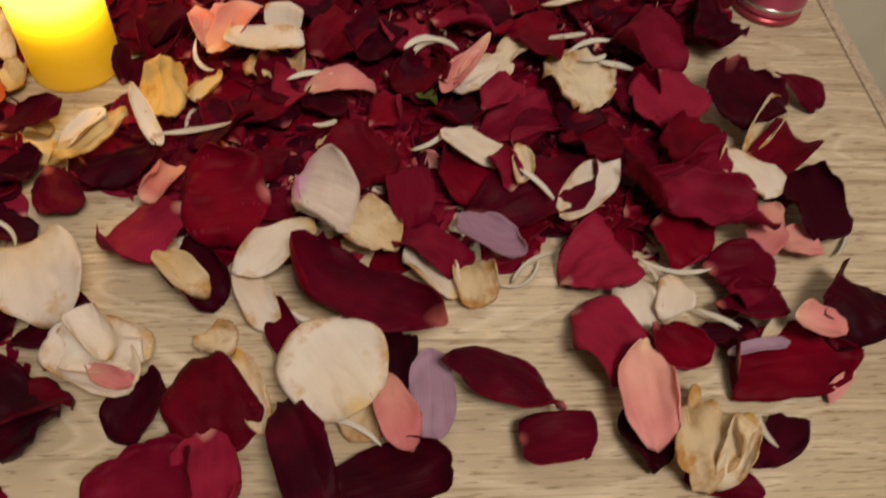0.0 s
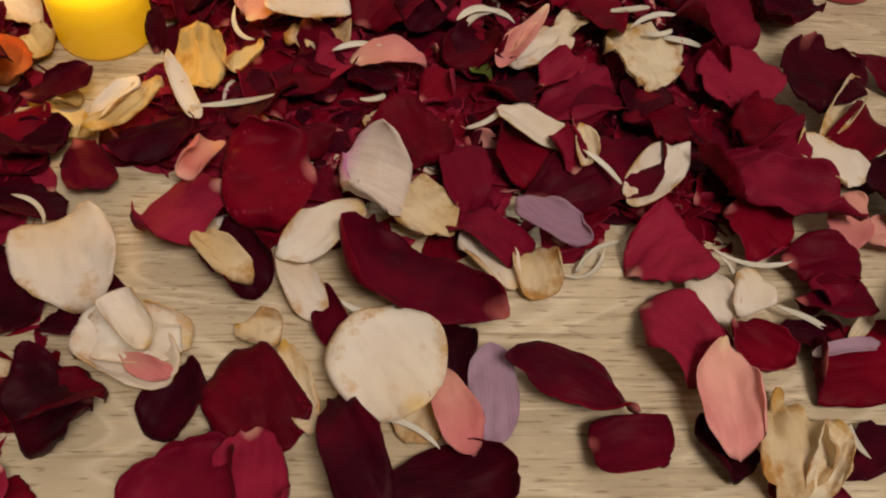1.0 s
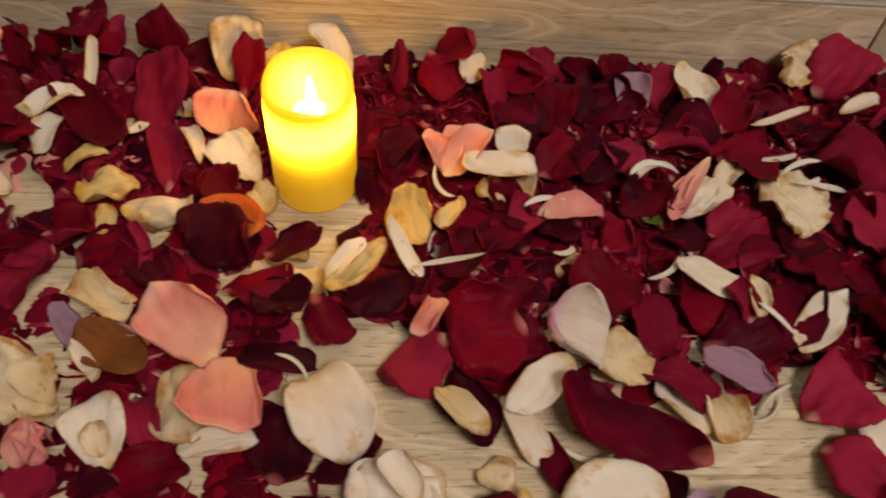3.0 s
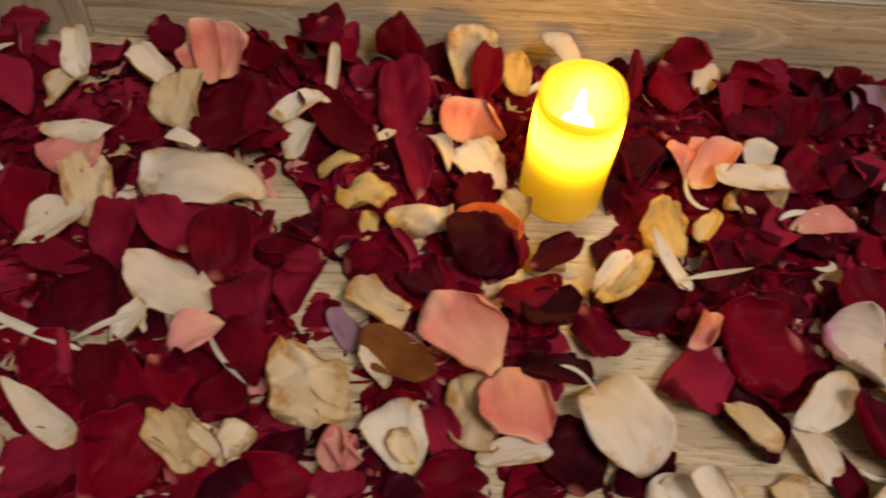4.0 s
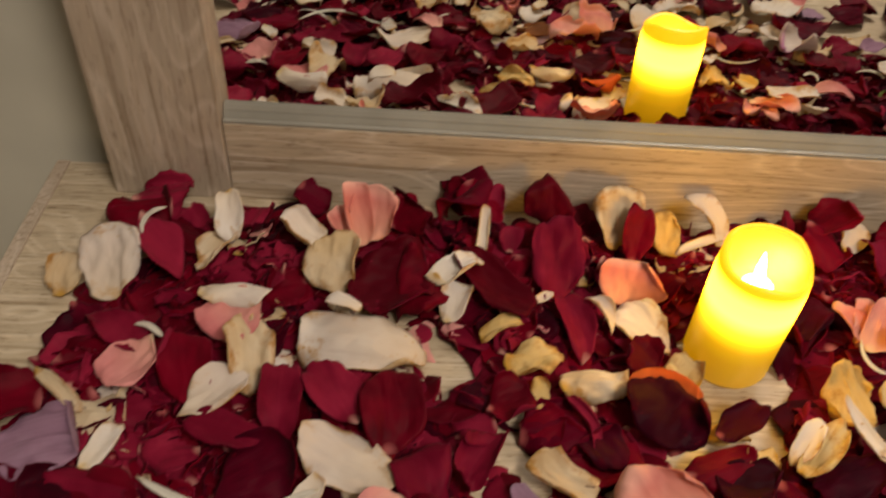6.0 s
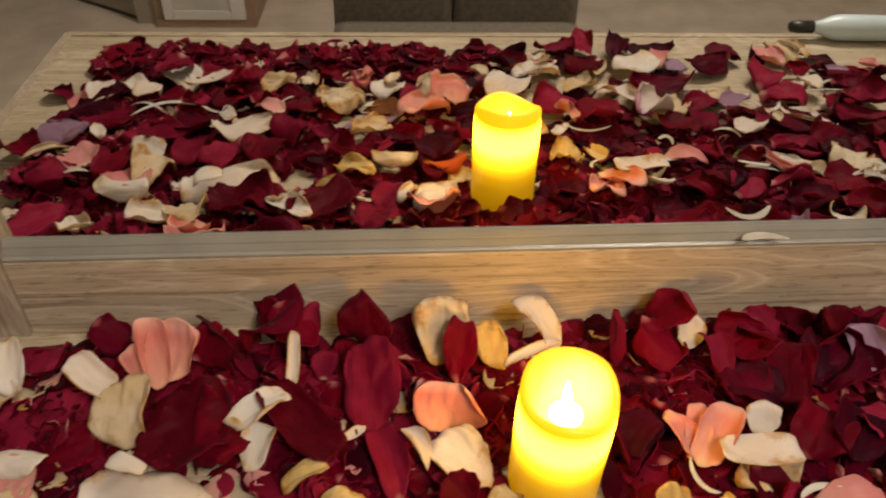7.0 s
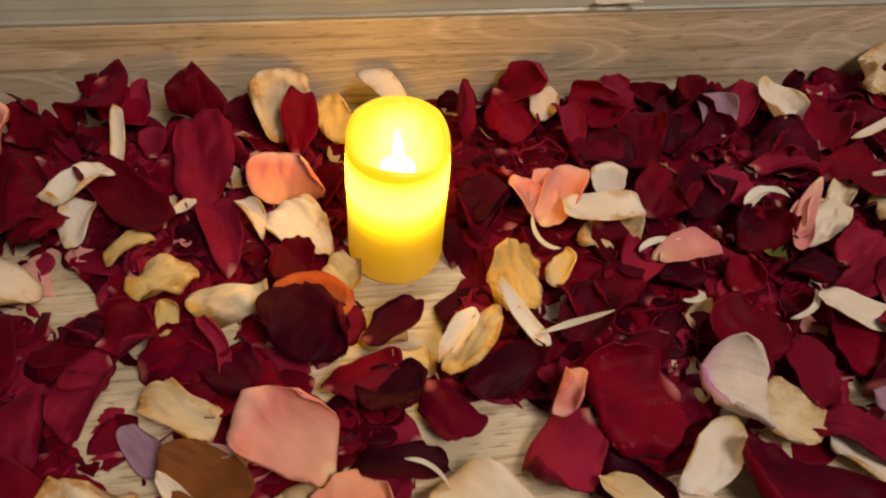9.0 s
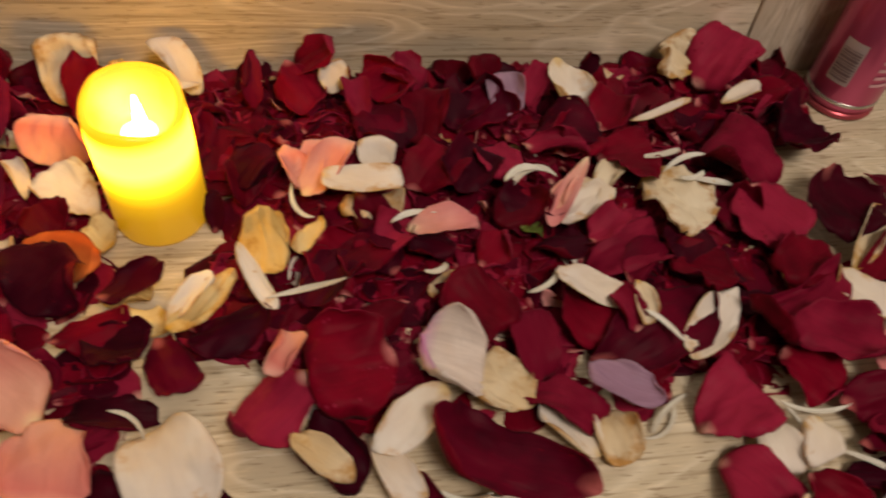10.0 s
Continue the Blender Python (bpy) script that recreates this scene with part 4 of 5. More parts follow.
petal("D", 0.3468, 0.6329, 0.0110, -150, 3, 0.0349, 0.0241, 253, cup=-48, bend=-15)
petal("B", 0.3204, 0.6121, 0.0040, -96, 0, 0.0486, 0.0170, 254, ragged=1.4, cup=57, bend=-23)
petal("R", 0.2350, 0.8305, 0.0350, -2, 60, 0.0359, 0.0355, 255, cup=25, bend=-4)
petal("R", 0.2348, 0.7932, 0.0250, -7, 23, 0.0579, 0.0345, 256, cup=20, bend=10)
petal("K", 0.2450, 0.7480, 0.0140, 12, 10, 0.0496, 0.0189, 257, cup=40, bend=-19)
petal("Y", 0.2791, 0.8265, 0.0300, 4, 60, 0.0433, 0.0351, 258, cup=25, crumple=.3, bend=12)
petal("R", 0.2881, 0.8110, 0.0290, -15, 49, 0.0414, 0.0195, 259, cup=35, bend=8)
petal("Z", 0.3083, 0.8181, 0.0220, 12, 43, 0.0307, 0.0209, 260, crumple=.6, cup=33, bend=32)
petal("W", 0.3398, 0.8289, 0.0290, 45, 43, 0.0394, 0.0194, 261, cup=50, bend=-22)
petal("W", 0.3320, 0.8125, 0.0200, 109, -6, 0.0391, 0.0065, 262, cup=71, bend=-12)
petal("C", 0.2789, 0.7728, 0.0230, -12, 45, 0.0266, 0.0387, 263, cup=30, bend=-21, form="round")
petal("W", 0.2822, 0.7468, 0.0135, 53, 10, 0.0437, 0.0297, 264, cup=30, crumple=.5, bend=-20)
petal("W", 0.2606, 0.7530, 0.0195, 30, 11, 0.0284, 0.0091, 265, cup=90, bend=-31)
petal("R", 0.2791, 0.7226, 0.0160, 40, 21, 0.0228, 0.0245, 266, cup=35, bend=-2)
petal("Z", 0.2174, 0.7157, 0.0170, -79, 4, 0.0331, 0.0208, 267, crumple=.9, cup=40, bend=-8)
petal("Z", 0.2192, 0.6970, 0.0130, 2, 20, 0.0185, 0.0109, 268, crumple=.6, cup=-58, bend=-20)
petal("Z", 0.1998, 0.7395, 0.0175, -70, 7, 0.0266, 0.0116, 269, crumple=.8, cup=63, bend=-33)
petal("Y", 0.2488, 0.7020, 0.0140, -84, 0, 0.0345, 0.0191, 270, cup=-100, arc=-25, crumple=.3, bend=-6)
petal("K", 0.2439, 0.6788, 0.0140, 24, 7, 0.0360, 0.0080, 271, cup=100, arc=25, bend=-15)
petal("W", 0.1707, 0.7769, 0.0225, -53, 9, 0.0456, 0.0180, 272, cup=60, bend=-6)
petal("W", 0.1728, 0.7606, 0.0160, -20, 17, 0.0288, 0.0176, 273, cup=50, bend=-26)
petal("R", 0.1973, 0.7689, 0.0160, -139, 0, 0.0642, 0.0292, 274, cup=51, bend=31)
petal("R", 0.1530, 0.7632, 0.0140, 120, 7, 0.0334, 0.0397, 275, cup=39, bend=-27)
petal("W", 0.2255, 0.7626, 0.0165, -62, 4, 0.0155, 0.0053, 276, cup=55, bend=30)
petal("R", 0.1806, 0.8447, 0.0260, -23, 55, 0.0253, 0.0291, 277, cup=29, bend=21)
petal("K", 0.2005, 0.8434, 0.0240, -13, 55, 0.0204, 0.0107, 278, cup=60, bend=-5)
petal("W", 0.1912, 0.8134, 0.0250, -6, 47, 0.0311, 0.0068, 279, cup=90, bend=21)
petal("D", 0.1396, 0.8292, 0.0250, -8, 55, 0.0229, 0.0196, 280, cup=43, bend=-2)
petal("K", 0.2083, 0.8086, 0.0220, -8, 46, 0.0175, 0.0163, 281, cup=24, bend=4)
petal("C", 0.1105, 0.8175, 0.0300, 15, 37, 0.0416, 0.0173, 282, cup=60, bend=31)
petal("C", 0.1217, 0.8200, 0.0260, -17, 35, 0.0358, 0.0287, 283, cup=55, bend=31)
petal("C", 0.1040, 0.8156, 0.0230, 40, 33, 0.0270, 0.0213, 284, cup=40, bend=7)
petal("Y", 0.0987, 0.7838, 0.0240, 180, -22, 0.0441, 0.0352, 285, cup=25, crumple=.3, bend=-10)
petal("W", 0.0774, 0.8019, 0.0290, 59, 29, 0.0304, 0.0201, 286, cup=65, bend=26)
petal("W", 0.1194, 0.7281, 0.0185, 82, 2, 0.0742, 0.0415, 287, cup=-45, ragged=.5, bend=-33, form="square")
petal("W", 0.1082, 0.7455, 0.0280, 65, 0, 0.0249, 0.0123, 288, cup=40, bend=-26)
petal("W", -0.0363, 0.7829, 0.0165, 8, 30, 0.0477, 0.0380, 289, cup=30, crumple=.3, bend=4)
petal("Y", -0.0619, 0.7786, 0.0095, -7, 17, 0.0324, 0.0205, 290, crumple=.6, cup=59, bend=-11)
petal("R", -0.0251, 0.8235, 0.0230, 95, 8, 0.0466, 0.0356, 291, cup=-53, bend=-8)
petal("R", -0.0064, 0.7953, 0.0190, -136, -7, 0.0544, 0.0280, 292, cup=35, bend=0)
strip(-0.0192, 0.8086, 0.0290, 156, -5, 0.0253, 0.0052, 293, arc=50)
petal("W", 0.0309, 0.8120, 0.0300, -171, -28, 0.0349, 0.0168, 294, cup=60, bend=-1)
petal("Y", 0.0244, 0.7941, 0.0170, 144, -18, 0.0332, 0.0169, 295, cup=60, bend=14)
petal("W", 0.0440, 0.7548, 0.0260, -88, 0, 0.0384, 0.0177, 296, cup=-90, arc=-30, bend=-7)
petal("P", 0.0445, 0.7385, 0.0190, 144, -3, 0.0384, 0.0362, 297, cup=30, bend=24)
petal("Y", 0.0603, 0.7177, 0.0195, -164, -11, 0.0512, 0.0251, 298, cup=50, crumple=.5, bend=-23)
petal("W", 0.0447, 0.6873, 0.0170, -46, 6, 0.0390, 0.0233, 299, cup=40, bend=6)
petal("P", -0.0028, 0.7055, 0.0155, 148, 2, 0.0356, 0.0294, 300, cup=35, bend=16)
petal("R", 0.0259, 0.7060, 0.0170, 20, 6, 0.0599, 0.0295, 301, cup=25, bend=-13)
petal("Y", -0.0372, 0.6882, 0.0160, -128, -3, 0.0386, 0.0083, 302, cup=60, bend=-16)
strip(0.0019, 0.7277, 0.0210, -112, -7, 0.0182, 0.0055, 303, arc=-15)
petal("R", -0.0164, 0.7293, 0.0190, 49, 9, 0.0398, 0.0284, 304, cup=37, bend=-24)
petal("L", -0.0314, 0.6589, 0.0165, 110, 4, 0.0466, 0.0412, 305, cup=-18, bend=-32)
petal("W", -0.0038, 0.6569, 0.0140, -27, 9, 0.0281, 0.0132, 306, cup=50, bend=10)
petal("R", -0.0614, 0.6803, 0.0130, 107, 4, 0.0337, 0.0336, 307, cup=56, bend=-14)
strip(0.0497, 0.6210, 0.0210, -111, -6, 0.0638, 0.0063, 308, arc=15)
strip(0.0255, 0.6134, 0.0170, 117, -8, 0.0465, 0.0042, 309, arc=-15)
petal("W", 0.1186, 0.6510, 0.0145, 63, 3, 0.0538, 0.0319, 310, cup=-28, bend=19)
petal("W", 0.1004, 0.6303, 0.0130, 158, -4, 0.0268, 0.0132, 311, cup=40, bend=22)
strip(0.0919, 0.6279, 0.0150, 117, -4, 0.0333, 0.0047, 312, arc=15)
petal("K", 0.1598, 0.6450, 0.0155, 15, 8, 0.0366, 0.0335, 313, cup=25, bend=-33)
petal("K", 0.1856, 0.6576, 0.0125, -32, 7, 0.0438, 0.0195, 314, cup=70, bend=2)
petal("R", 0.1390, 0.6824, 0.0175, 3, 11, 0.0500, 0.0331, 315, cup=20, bend=-15)
petal("R", 0.0809, 0.6861, 0.0165, 4, 8, 0.0520, 0.0235, 316, cup=55, bend=-17)
petal("K", 0.1081, 0.6942, 0.0145, 34, 6, 0.0486, 0.0278, 317, cup=28, bend=15)
petal("P", 0.1366, 0.6211, 0.0185, 126, -2, 0.0289, 0.0211, 318, cup=45, bend=-14)
petal("R", 0.1582, 0.6147, 0.0150, -123, -3, 0.0442, 0.0275, 319, cup=35, bend=0)
petal("K", 0.1313, 0.6056, 0.0150, -137, -8, 0.0155, 0.0112, 320, cup=-57, bend=9)
strip(0.1522, 0.6080, 0.0190, -140, -7, 0.0328, 0.0027, 321, arc=20)
petal("D", 0.0727, 0.6430, 0.0140, -59, 5, 0.0502, 0.0396, 322, cup=-15, bend=7)
petal("R", 0.0683, 0.6063, 0.0125, -76, 5, 0.0383, 0.0318, 323, cup=47, bend=-32)
petal("D", 0.0963, 0.6003, 0.0130, 4, 6, 0.0398, 0.0244, 324, cup=23, bend=2)
petal("K", 0.0554, 0.6653, 0.0165, -109, -1, 0.0425, 0.0224, 325, cup=31, bend=15)
petal("R", 0.0043, 0.6314, 0.0140, 73, 3, 0.0406, 0.0304, 326, cup=19, bend=-9)
petal("D", -0.0179, 0.6252, 0.0120, 87, 3, 0.0341, 0.0375, 327, cup=-47, bend=-24)
petal("Y", 0.1951, 0.5943, 0.0145, 70, 4, 0.0464, 0.0405, 328, crumple=1.1, cup=-25, bend=-33)
petal("Y", 0.2084, 0.5862, 0.0060, -171, -8, 0.0153, 0.0176, 329, crumple=.6, cup=-56, bend=28)
petal("L", 0.2122, 0.6339, 0.0060, -141, -4, 0.0290, 0.0142, 330, crumple=.7, cup=-53, bend=-20)
petal("Y", 0.2264, 0.6458, 0.0110, -122, 0, 0.0396, 0.0213, 331, crumple=.7, cup=50, bend=6)
petal("L", 0.2410, 0.6279, 0.0105, -104, -3, 0.0205, 0.0086, 332, cup=-45, bend=10)
petal("O", 0.2381, 0.6157, 0.0110, 60, 3, 0.0416, 0.0247, 333, cup=30, bend=24)
petal("W", 0.2287, 0.6073, 0.0115, -136, -7, 0.0272, 0.0078, 334, cup=50, bend=23)
petal("C", 0.2718, 0.6262, 0.0185, 49, 17, 0.0521, 0.0379, 335, cup=45, bend=24, fold=75, ragged=.8)
petal("C", 0.2987, 0.5871, 0.0190, 174, 0, 0.0412, 0.0424, 336, cup=-55, bend=-25, fold=50, ragged=.8)
petal("Y", 0.2776, 0.5859, 0.0050, -175, 0, 0.0491, 0.0275, 337, crumple=.5, cup=-52, bend=23)
petal("W", 0.2969, 0.5670, 0.0115, -78, 2, 0.0391, 0.0148, 338, cup=30, bend=-20)
petal("W", 0.2404, 0.5729, 0.0115, 30, 5, 0.0374, 0.0274, 339, cup=35, bend=-13)
petal("Y", 0.2436, 0.5661, 0.0160, 29, 0, 0.0211, 0.0123, 340, cup=40, bend=22)
petal("K", 0.2604, 0.5773, 0.0110, -154, 4, 0.0318, 0.0177, 341, cup=40, bend=-29)
petal("P", 0.2136, 0.5644, 0.0155, -27, 7, 0.0243, 0.0159, 342, cup=100, bend=22)
petal("P", 0.2157, 0.5630, 0.0165, -148, -8, 0.0213, 0.0131, 343, cup=120, bend=13)
petal("Y", 0.1387, 0.5685, 0.0125, -127, 2, 0.0380, 0.0234, 344, crumple=1, cup=51, bend=10)
petal("Y", 0.1635, 0.5657, 0.0160, -38, 10, 0.0231, 0.0178, 345, crumple=.7, cup=52, bend=-24)
petal("Y", 0.1577, 0.5659, 0.0165, -111, -2, 0.0300, 0.0125, 346, crumple=.6, cup=-53, bend=26)
petal("W", 0.0735, 0.5738, 0.0180, -124, -2, 0.0497, 0.0146, 347, cup=45, bend=32)
petal("W", 0.0229, 0.5863, 0.0170, -142, -4, 0.0329, 0.0218, 348, cup=30, bend=2)
petal("W", 0.0045, 0.5683, 0.0110, 136, 4, 0.0332, 0.0207, 349, cup=40, bend=-5)
petal("K", 0.0363, 0.5518, 0.0235, 16, 2, 0.0381, 0.0350, 350, cup=-15, bend=2, form="square")
petal("W", 0.0419, 0.5488, 0.0055, 143, 1, 0.0451, 0.0373, 351, cup=30, bend=-30)
petal("R", 0.0768, 0.5513, 0.0110, -71, 3, 0.0391, 0.0360, 352, cup=47, bend=21)
petal("R", 0.1084, 0.5571, 0.0125, -15, 4, 0.0449, 0.0404, 353, cup=-18, bend=19)
petal("R", 0.0985, 0.5781, 0.0130, -74, 5, 0.0237, 0.0283, 354, cup=44, bend=-11)
petal("R", 0.1480, 0.5434, 0.0050, -39, 6, 0.0187, 0.0232, 355, cup=35, bend=33)
petal("D", 0.1807, 0.5477, 0.0050, -87, 3, 0.0396, 0.0258, 356, cup=46, bend=-25)
petal("K", 0.2132, 0.5506, 0.0050, -52, 4, 0.0280, 0.0225, 357, ragged=1.3, cup=-22, bend=9)
petal("B", 0.3296, 0.5668, 0.0075, -13, 8, 0.0372, 0.0387, 358, cup=-15, bend=30)
petal("D", 0.3593, 0.5602, 0.0050, -46, 3, 0.0376, 0.0230, 359, cup=46, bend=33)
petal("R", -0.0661, 0.5741, 0.0035, 123, 2, 0.0313, 0.0212, 360, cup=46, bend=-23)
petal("P", -0.0374, 0.6050, 0.0110, 145, 4, 0.0338, 0.0222, 361, cup=40, bend=7)
petal("D", -0.0151, 0.5891, 0.0120, -124, 3, 0.0427, 0.0237, 362, cup=34, bend=-29)
petal("W", -0.0325, 0.5662, 0.0060, -178, 3, 0.0378, 0.0247, 363, cup=30, bend=-19)
petal("K", -0.0021, 0.6331, 0.0155, -102, 1, 0.0439, 0.0243, 364, cup=-40, bend=-8)
petal("D", -0.0371, 0.6324, 0.0125, -119, -2, 0.0348, 0.0188, 365, cup=20, bend=4)
petal("D", 0.3057, 0.5217, 0.0035, -74, 2, 0.0287, 0.0206, 366, cup=22, bend=25)
petal("Y", 0.3280, 0.5279, 0.0045, -49, 2, 0.0242, 0.0155, 367, cup=37, bend=-27)
petal("D", 0.3542, 0.5192, 0.0045, -77, 1, 0.0529, 0.0237, 368, cup=45, bend=0)
petal("K", 0.5728, 0.6963, 0.0210, -45, 21, 0.0291, 0.0171, 369, cup=65, bend=29)
petal("D", 0.5923, 0.6761, 0.0155, -53, 5, 0.0391, 0.0203, 370, cup=32, bend=-24)
petal("D", 0.5500, 0.6888, 0.0160, -80, 4, 0.0334, 0.0239, 371, cup=-29, bend=8)
petal("D", 0.6226, 0.6700, 0.0135, -121, 2, 0.0389, 0.0365, 372, cup=45, bend=0)
petal("W", 0.5634, 0.7125, 0.0165, 116, -4, 0.0402, 0.0197, 373, cup=45, bend=27)
petal("C", 0.5542, 0.7209, 0.0210, -46, 8, 0.0288, 0.0126, 374, cup=50, bend=3)
petal("G", 0.5332, 0.6997, 0.0155, -113, -5, 0.0128, 0.0077, 375, cup=42, bend=-29)
petal("D", 0.4275, 0.6939, 0.0130, -134, 4, 0.0325, 0.0254, 376, cup=27, bend=1)
petal("D", 0.4497, 0.7114, 0.0135, -157, -1, 0.0405, 0.0244, 377, cup=23, bend=24)
petal("R", 0.4227, 0.6841, 0.0145, 21, 8, 0.0375, 0.0221, 378, cup=36, bend=-21)
petal("D", 0.4483, 0.6940, 0.0135, 30, 9, 0.0332, 0.0257, 379, cup=-46, bend=-10)
petal("R", 0.4570, 0.7039, 0.0145, 109, 6, 0.0279, 0.0241, 380, cup=40, bend=-27)
petal("D", 0.4757, 0.6957, 0.0135, 67, -2, 0.0262, 0.0243, 381, cup=-22, bend=-3)
petal("R", 0.5103, 0.6905, 0.0150, -41, 12, 0.0295, 0.0232, 382, cup=33, bend=-1)
petal("D", 0.2265, 0.6765, 0.0120, -76, 6, 0.0393, 0.0371, 383, cup=-30, bend=-31)
petal("D", 0.2526, 0.6583, 0.0065, -77, 4, 0.0451, 0.0314, 384, cup=47, bend=23)
petal("R", 0.2032, 0.6901, 0.0140, -69, 9, 0.0273, 0.0257, 385, cup=55, bend=12)
petal("D", 0.3808, 0.7519, 0.0200, -49, 24, 0.0306, 0.0284, 386, cup=26, bend=-28)
petal("R", 0.1364, 0.7715, 0.0180, -71, 8, 0.0580, 0.0476, 387, cup=54, bend=21)
petal("D", 0.1402, 0.8265, 0.0260, -60, 45, 0.0295, 0.0389, 388, cup=-23, bend=-8)
petal("D", 0.1775, 0.8412, 0.0290, -97, 39, 0.0362, 0.0529, 389, cup=51, bend=-11)
petal("D", 0.0802, 0.8364, 0.0230, -129, -23, 0.0266, 0.0235, 390, cup=42, bend=20)
petal("R", 0.1892, 0.8376, 0.0260, -137, -31, 0.0319, 0.0251, 391, cup=-33, bend=22)
petal("R", -0.0191, 0.8437, 0.0200, -70, 6, 0.0393, 0.0396, 392, cup=-43, bend=-4)
petal("R", -0.0028, 0.8081, 0.0170, -124, -3, 0.0463, 0.0289, 393, cup=-52, bend=-31)
petal("D", 0.5067, 0.7430, 0.0210, -35, 10, 0.0370, 0.0314, 394, cup=57, bend=16)
petal("R", 0.4838, 0.7458, 0.0220, -44, 12, 0.0394, 0.0337, 395, cup=33, bend=-31)
petal("D", 0.5354, 0.7180, 0.0160, -60, 7, 0.0322, 0.0352, 396, cup=25, bend=-31)
petal("R", 0.5734, 0.7600, 0.0200, -56, 7, 0.0323, 0.0321, 397, cup=53, bend=10)
petal("D", 0.6202, 0.6874, 0.0145, -48, 6, 0.0312, 0.0297, 398, cup=31, bend=-2)
petal("D", 0.6536, 0.7062, 0.0150, -49, 7, 0.0323, 0.0266, 399, cup=-53, bend=28)
petal("R", 0.5844, 0.6843, 0.0145, -71, 4, 0.0508, 0.0302, 400, cup=30, bend=-27)
petal("R", 0.0750, 0.5895, 0.0110, -52, 4, 0.0312, 0.0333, 401, cup=24, bend=-29)
petal("D", 0.1231, 0.5939, 0.0110, 54, 5, 0.0234, 0.0324, 402, cup=52, bend=-23)
petal("R", 0.1565, 0.5914, 0.0110, -64, 4, 0.0303, 0.0286, 403, cup=28, bend=21)
petal("D", 0.1474, 0.5605, 0.0050, -48, 4, 0.0305, 0.0325, 404, cup=-48, bend=-18)
petal("D", 0.1630, 0.5468, 0.0040, 58, 4, 0.0271, 0.0273, 405, cup=37, bend=-10)
petal("R", 0.1294, 0.5984, 0.0120, -128, 0, 0.0287, 0.0238, 406, cup=48, bend=29)
petal("D", 0.1831, 0.5617, 0.0040, 141, 4, 0.0325, 0.0258, 407, cup=-45, bend=-2)
petal("D", 0.2674, 0.5525, 0.0035, -77, 2, 0.0340, 0.0249, 408, ragged=1.3, cup=51, bend=-25)
petal("D", 0.2449, 0.5486, 0.0035, -71, 3, 0.0203, 0.0191, 409, cup=44, bend=-3)
petal("R", 0.0983, 0.5937, 0.0110, -157, -2, 0.0630, 0.0369, 410, cup=27, bend=-31)
petal("R", 0.0665, 0.6056, 0.0125, -133, -2, 0.0378, 0.0320, 411, cup=-46, bend=-18)
petal("D", 0.0412, 0.5926, 0.0100, -132, 0, 0.0382, 0.0251, 412, cup=21, bend=27)
petal("R", 0.1882, 0.6150, 0.0055, -122, -3, 0.0219, 0.0199, 413, cup=-46, bend=-12)
petal("D", 0.2501, 0.6654, 0.0050, 43, 4, 0.0270, 0.0249, 414, cup=36, bend=-29)
petal("R", 0.2311, 0.6675, 0.0055, -135, 2, 0.0309, 0.0219, 415, cup=57, bend=-22)
petal("D", 0.2193, 0.6804, 0.0115, -69, 8, 0.0229, 0.0269, 416, cup=-27, bend=-19)
petal("R", 0.4409, 0.6877, 0.0160, 126, 6, 0.0369, 0.0248, 417, cup=-19, bend=-4)
petal("D", 0.4217, 0.6768, 0.0150, -48, 9, 0.0415, 0.0266, 418, cup=57, bend=-2)
petal("R", 0.4449, 0.6522, 0.0130, 114, 4, 0.0278, 0.0207, 419, cup=-36, bend=-6)
petal("D", 0.5288, 0.7146, 0.0170, -84, 4, 0.0316, 0.0308, 420, cup=-19, bend=22)
petal("R", 0.4127, 0.8125, 0.0240, -150, -21, 0.0353, 0.0300, 421, cup=-51, bend=-10)
petal("D", 0.4559, 0.7839, 0.0180, -152, -7, 0.0358, 0.0356, 422, cup=21, bend=-17)
petal("Z", 0.3028, 0.7178, 0.0050, 46, 5, 0.0222, 0.0193, 423, cup=67, bend=29)
petal("Z", 0.3369, 0.6621, 0.0040, -78, 0, 0.0149, 0.0161, 424, crumple=.6, cup=34, bend=9)
petal("Z", 0.3213, 0.6791, 0.0040, -80, 0, 0.0238, 0.0136, 425, cup=53, bend=-30)
petal("B", 0.3620, 0.7280, 0.0115, 2, 46, 0.0244, 0.0115, 426, cup=51, bend=-13)

# lower layer of the heap: fallen petals that show between the ones above
def bare(x, y):
    """Where the table top stays free of petals."""
    if math.hypot(x - CX, y - CY) < 0.042 or x > 0.735 or x < -0.045 or y > 0.838:
        return True
    if y < 0.50:
        return x > 0.36 or y < 0.482
    if x > 0.36 and y < 0.60:
        return True
    return any(math.hypot(x - a, y - b2) < r for a, b2, r in ((0.17, 0.72, 0.026), (0.205, 0.665, 0.022), (0.30, 0.665, 0.022), (0.365, 0.60, 0.05), (0.345, 0.635, 0.022), (0.72, 0.72, 0.06), (0.69, 0.60, 0.05), (-0.09, 0.80, 0.05), (0.335, 0.70, 0.03)))


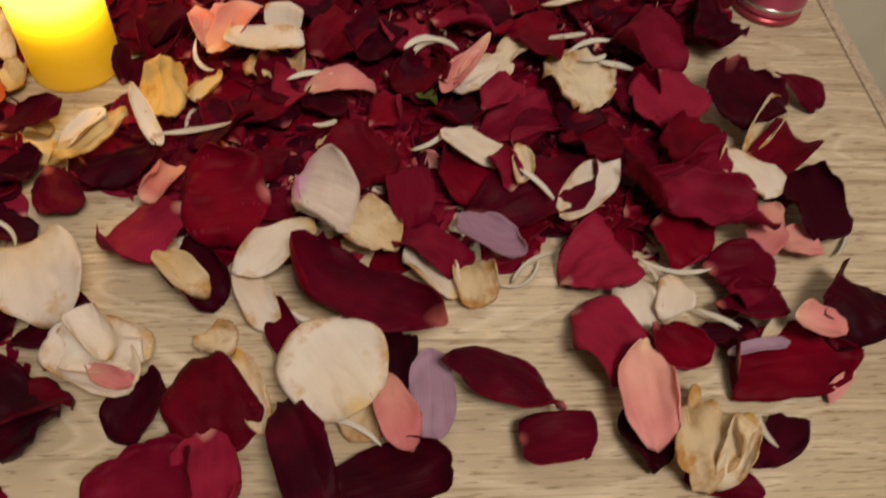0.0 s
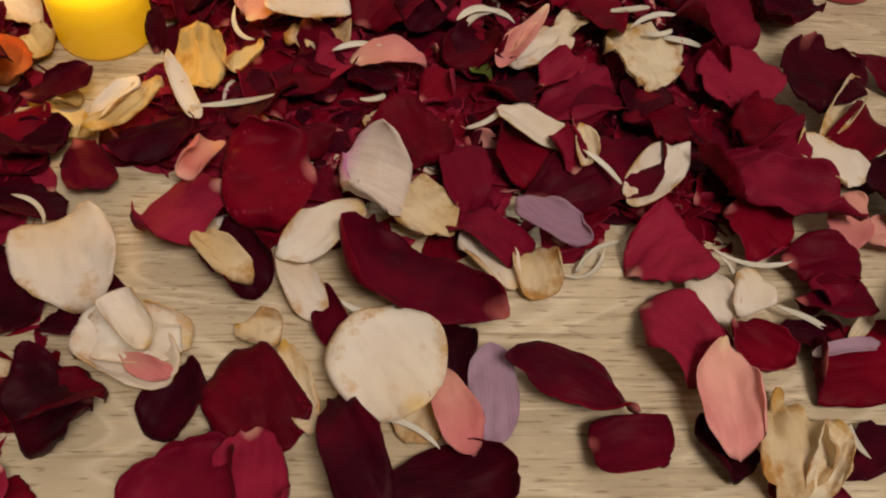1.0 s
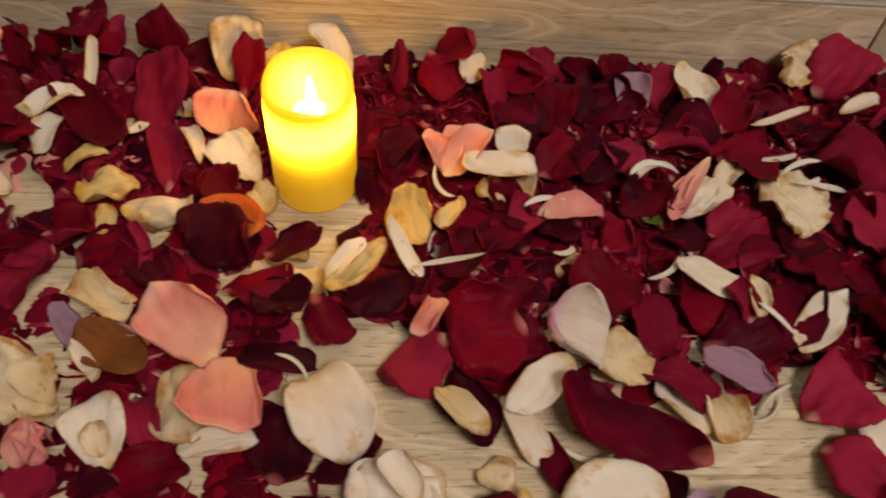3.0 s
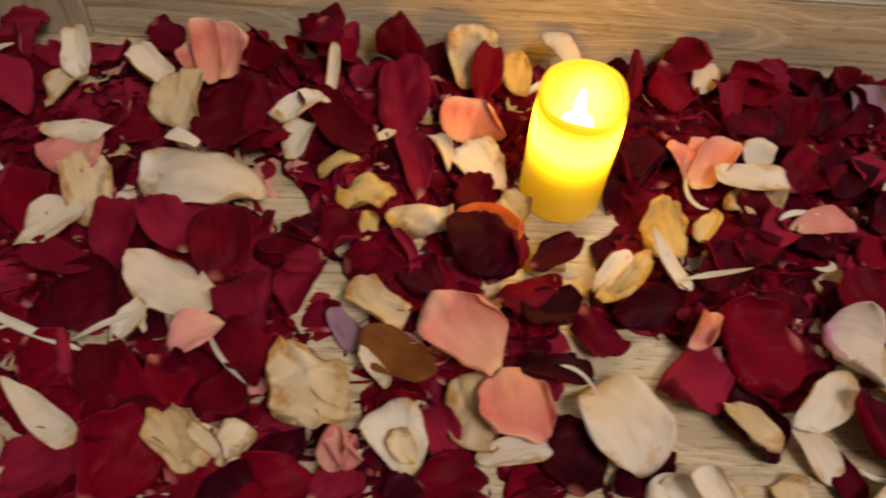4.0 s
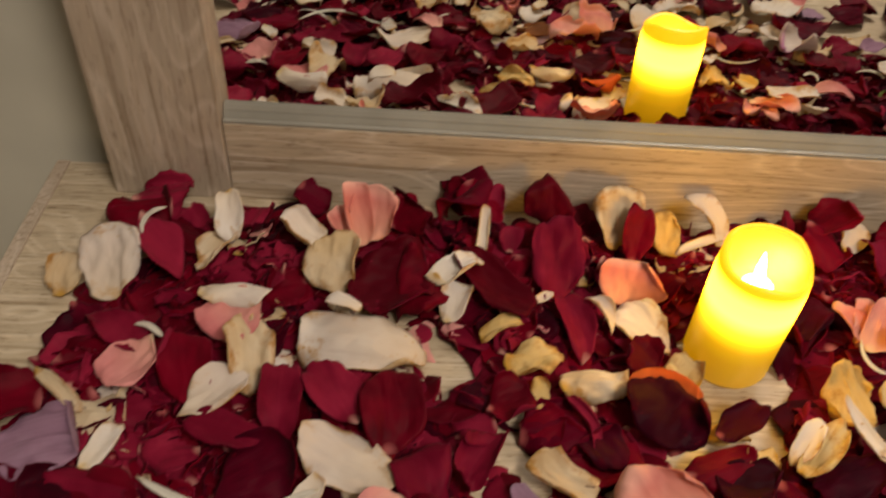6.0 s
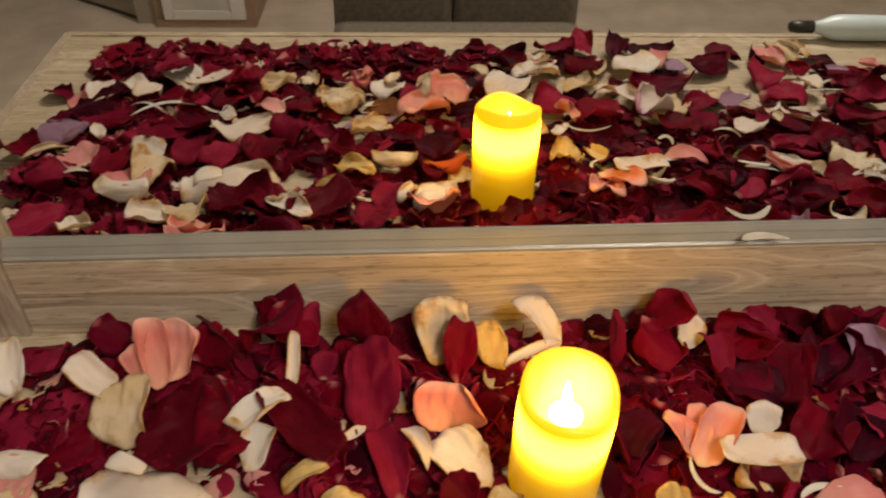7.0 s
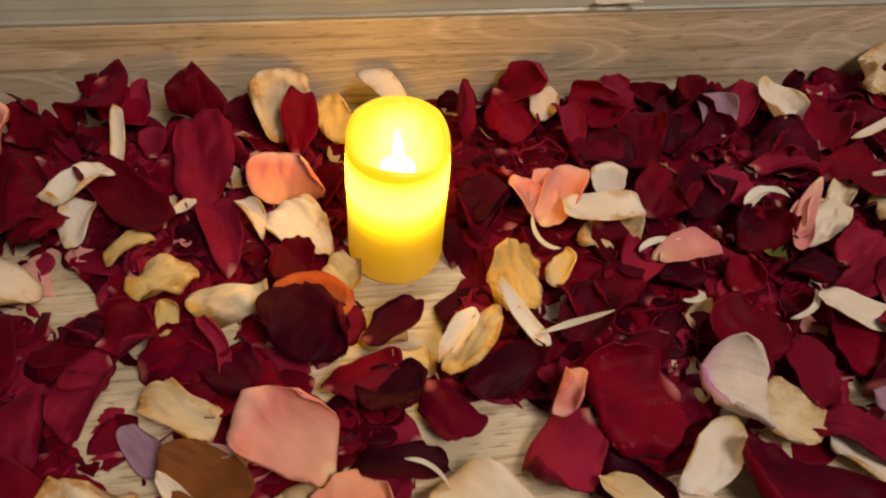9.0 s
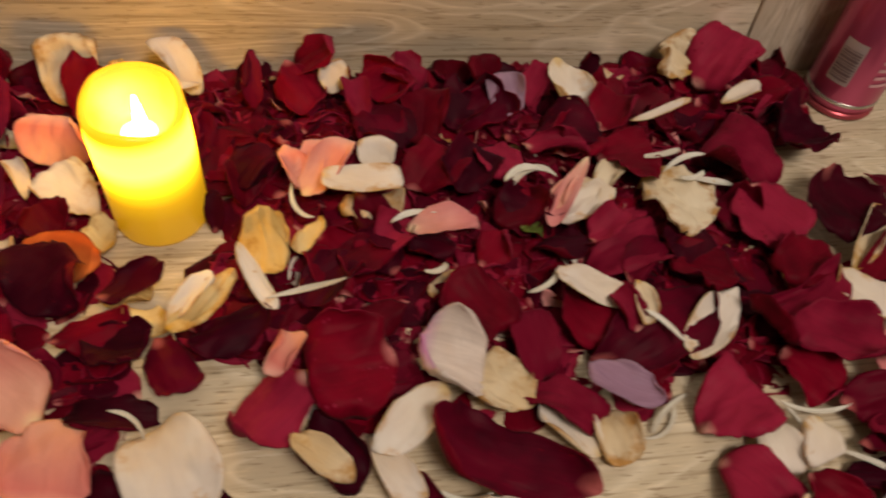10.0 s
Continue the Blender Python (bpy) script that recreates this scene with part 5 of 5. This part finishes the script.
def tucked(points, m, most):
    """The pose m, lowered so that the petal stays under the placed ones and below a height; None where there is no room."""
    xyz = np.array([m @ p for p in points])
    cols = np.clip(((xyz[:, 0] + 0.15) / CELL).astype(int), 0, 259)
    rows = np.clip(((xyz[:, 1] - 0.40) / CELL).astype(int), 0, 129)
    down = max(0.0, (xyz[:, 2] - np.minimum(roof[cols, rows] - 0.0008, most)).max())
    low = xyz[:, 2].min() - down
    if low < -0.0060:
        return None
    # let it sink until it touches the table or the petals already in the heap
    down += max(0.0, min(low - 0.0006, (xyz[:, 2] - down - heights[cols, rows]).min() - 0.0004))
    xyz[:, 2] -= down
    np.maximum.at(heights, (cols, rows), np.minimum(xyz[:, 2], 0.007))
    return Matrix.Translation((0, 0, -down)) @ m


# the lowest placed petal over each cell and its neighbours
roof = undersides.copy()
for dx in (-1, 0, 1):
    for dy in (-1, 0, 1):
        roof = np.minimum(roof, np.roll(undersides, (dx, dy), (0, 1)))
HEAP = "DRKWYPC"
heap_points, heap_uvs, heap_faces, heap_which = [], [], [], []
rnd = random.Random(11)
for k in range(6500):
    x, y = rnd.uniform(-0.045, 0.73), rnd.uniform(0.43, 0.835)
    if bare(x, y):
        continue
    kind = rnd.choice("DDDDDDRRRRRRRKKK" if rnd.random() < 0.96 else "WYP")
    steep = (46 if y > 0.74 else 34 if y > 0.66 else 22) * rnd.choice((0.4, 1.0))
    size = rnd.uniform(0.020, 0.040)
    flat = k % 5 > 2
    if flat:
        (points, uvs, faces), roll = shaped(kind, size, size * rnd.uniform(0.7, 1.0), 2000 + k, rnd.uniform(-10, 10), rnd.uniform(-7, 7), rnd.uniform(-3, 3), -0.2, rnd.choice((0, 0, 0.1)), 0.15, 0.0, 0.45, 0.0, rings=5, segs=26)
        steep = 4
    else:
        (points, uvs, faces), roll = shaped(kind, size, size * rnd.uniform(0.7, 1.0), 2000 + k, rnd.uniform(12, 55) * rnd.choice((1, -1)), rnd.uniform(-30, 30), rnd.uniform(-16, 16), 0.3, rnd.choice((0, 0, 0.1)), 0.5, 0.0, rings=6, segs=26)
    m = pose(x, y, rnd.uniform(0.001, 0.004) if flat else rnd.uniform(0.002, 0.012), 0, 0, rnd.uniform(0, 360)) @ pose(0, 0, 0, rnd.uniform(-steep, steep), roll, 0)
    m = tucked(points, Matrix.Translation((0, 0, max(0.0, 0.001 - min((m @ p).z for p in points)))) @ m, 0.030 if y > 0.76 else 0.022 if y > 0.66 else 0.015)
    if m is None:
        continue
    start = len(heap_points)
    heap_points += [m @ p for p in points]
    heap_uvs += uvs
    heap_faces += [tuple(i + start for i in f) for f in faces]
    heap_which += skins(faces, 2000 + k if kind in "RD" else 1, HEAP.index(kind), HEAP.index(UNDER.get(kind, kind)), segs=26)
ob = new("petal_heap", petal_mesh(heap_points, heap_uvs, heap_faces, [PETALS[k] for k in HEAP], heap_which))
tagged(ob, "loose layer of mostly dark red rose petals covering the table", "petals", kind="stuff")

# strip lying on the mirror's moulding
points, uvs, faces = blade(0.034, 0.0062, 5, 40, 30, 0.3, 0, 0.2, 60, rings=4, segs=24, egg=0.1, ragged=0.4)
ob = new("petal_strip", petal_mesh(points, uvs, faces, [PETALS["S"]]))
ob.matrix_world = pose(0.476, 0.8550, 0.0672, 0, 0, 92)
tagged(ob, "thin white petal strip caught on the mirror moulding", "petal strip", "white petal strips")
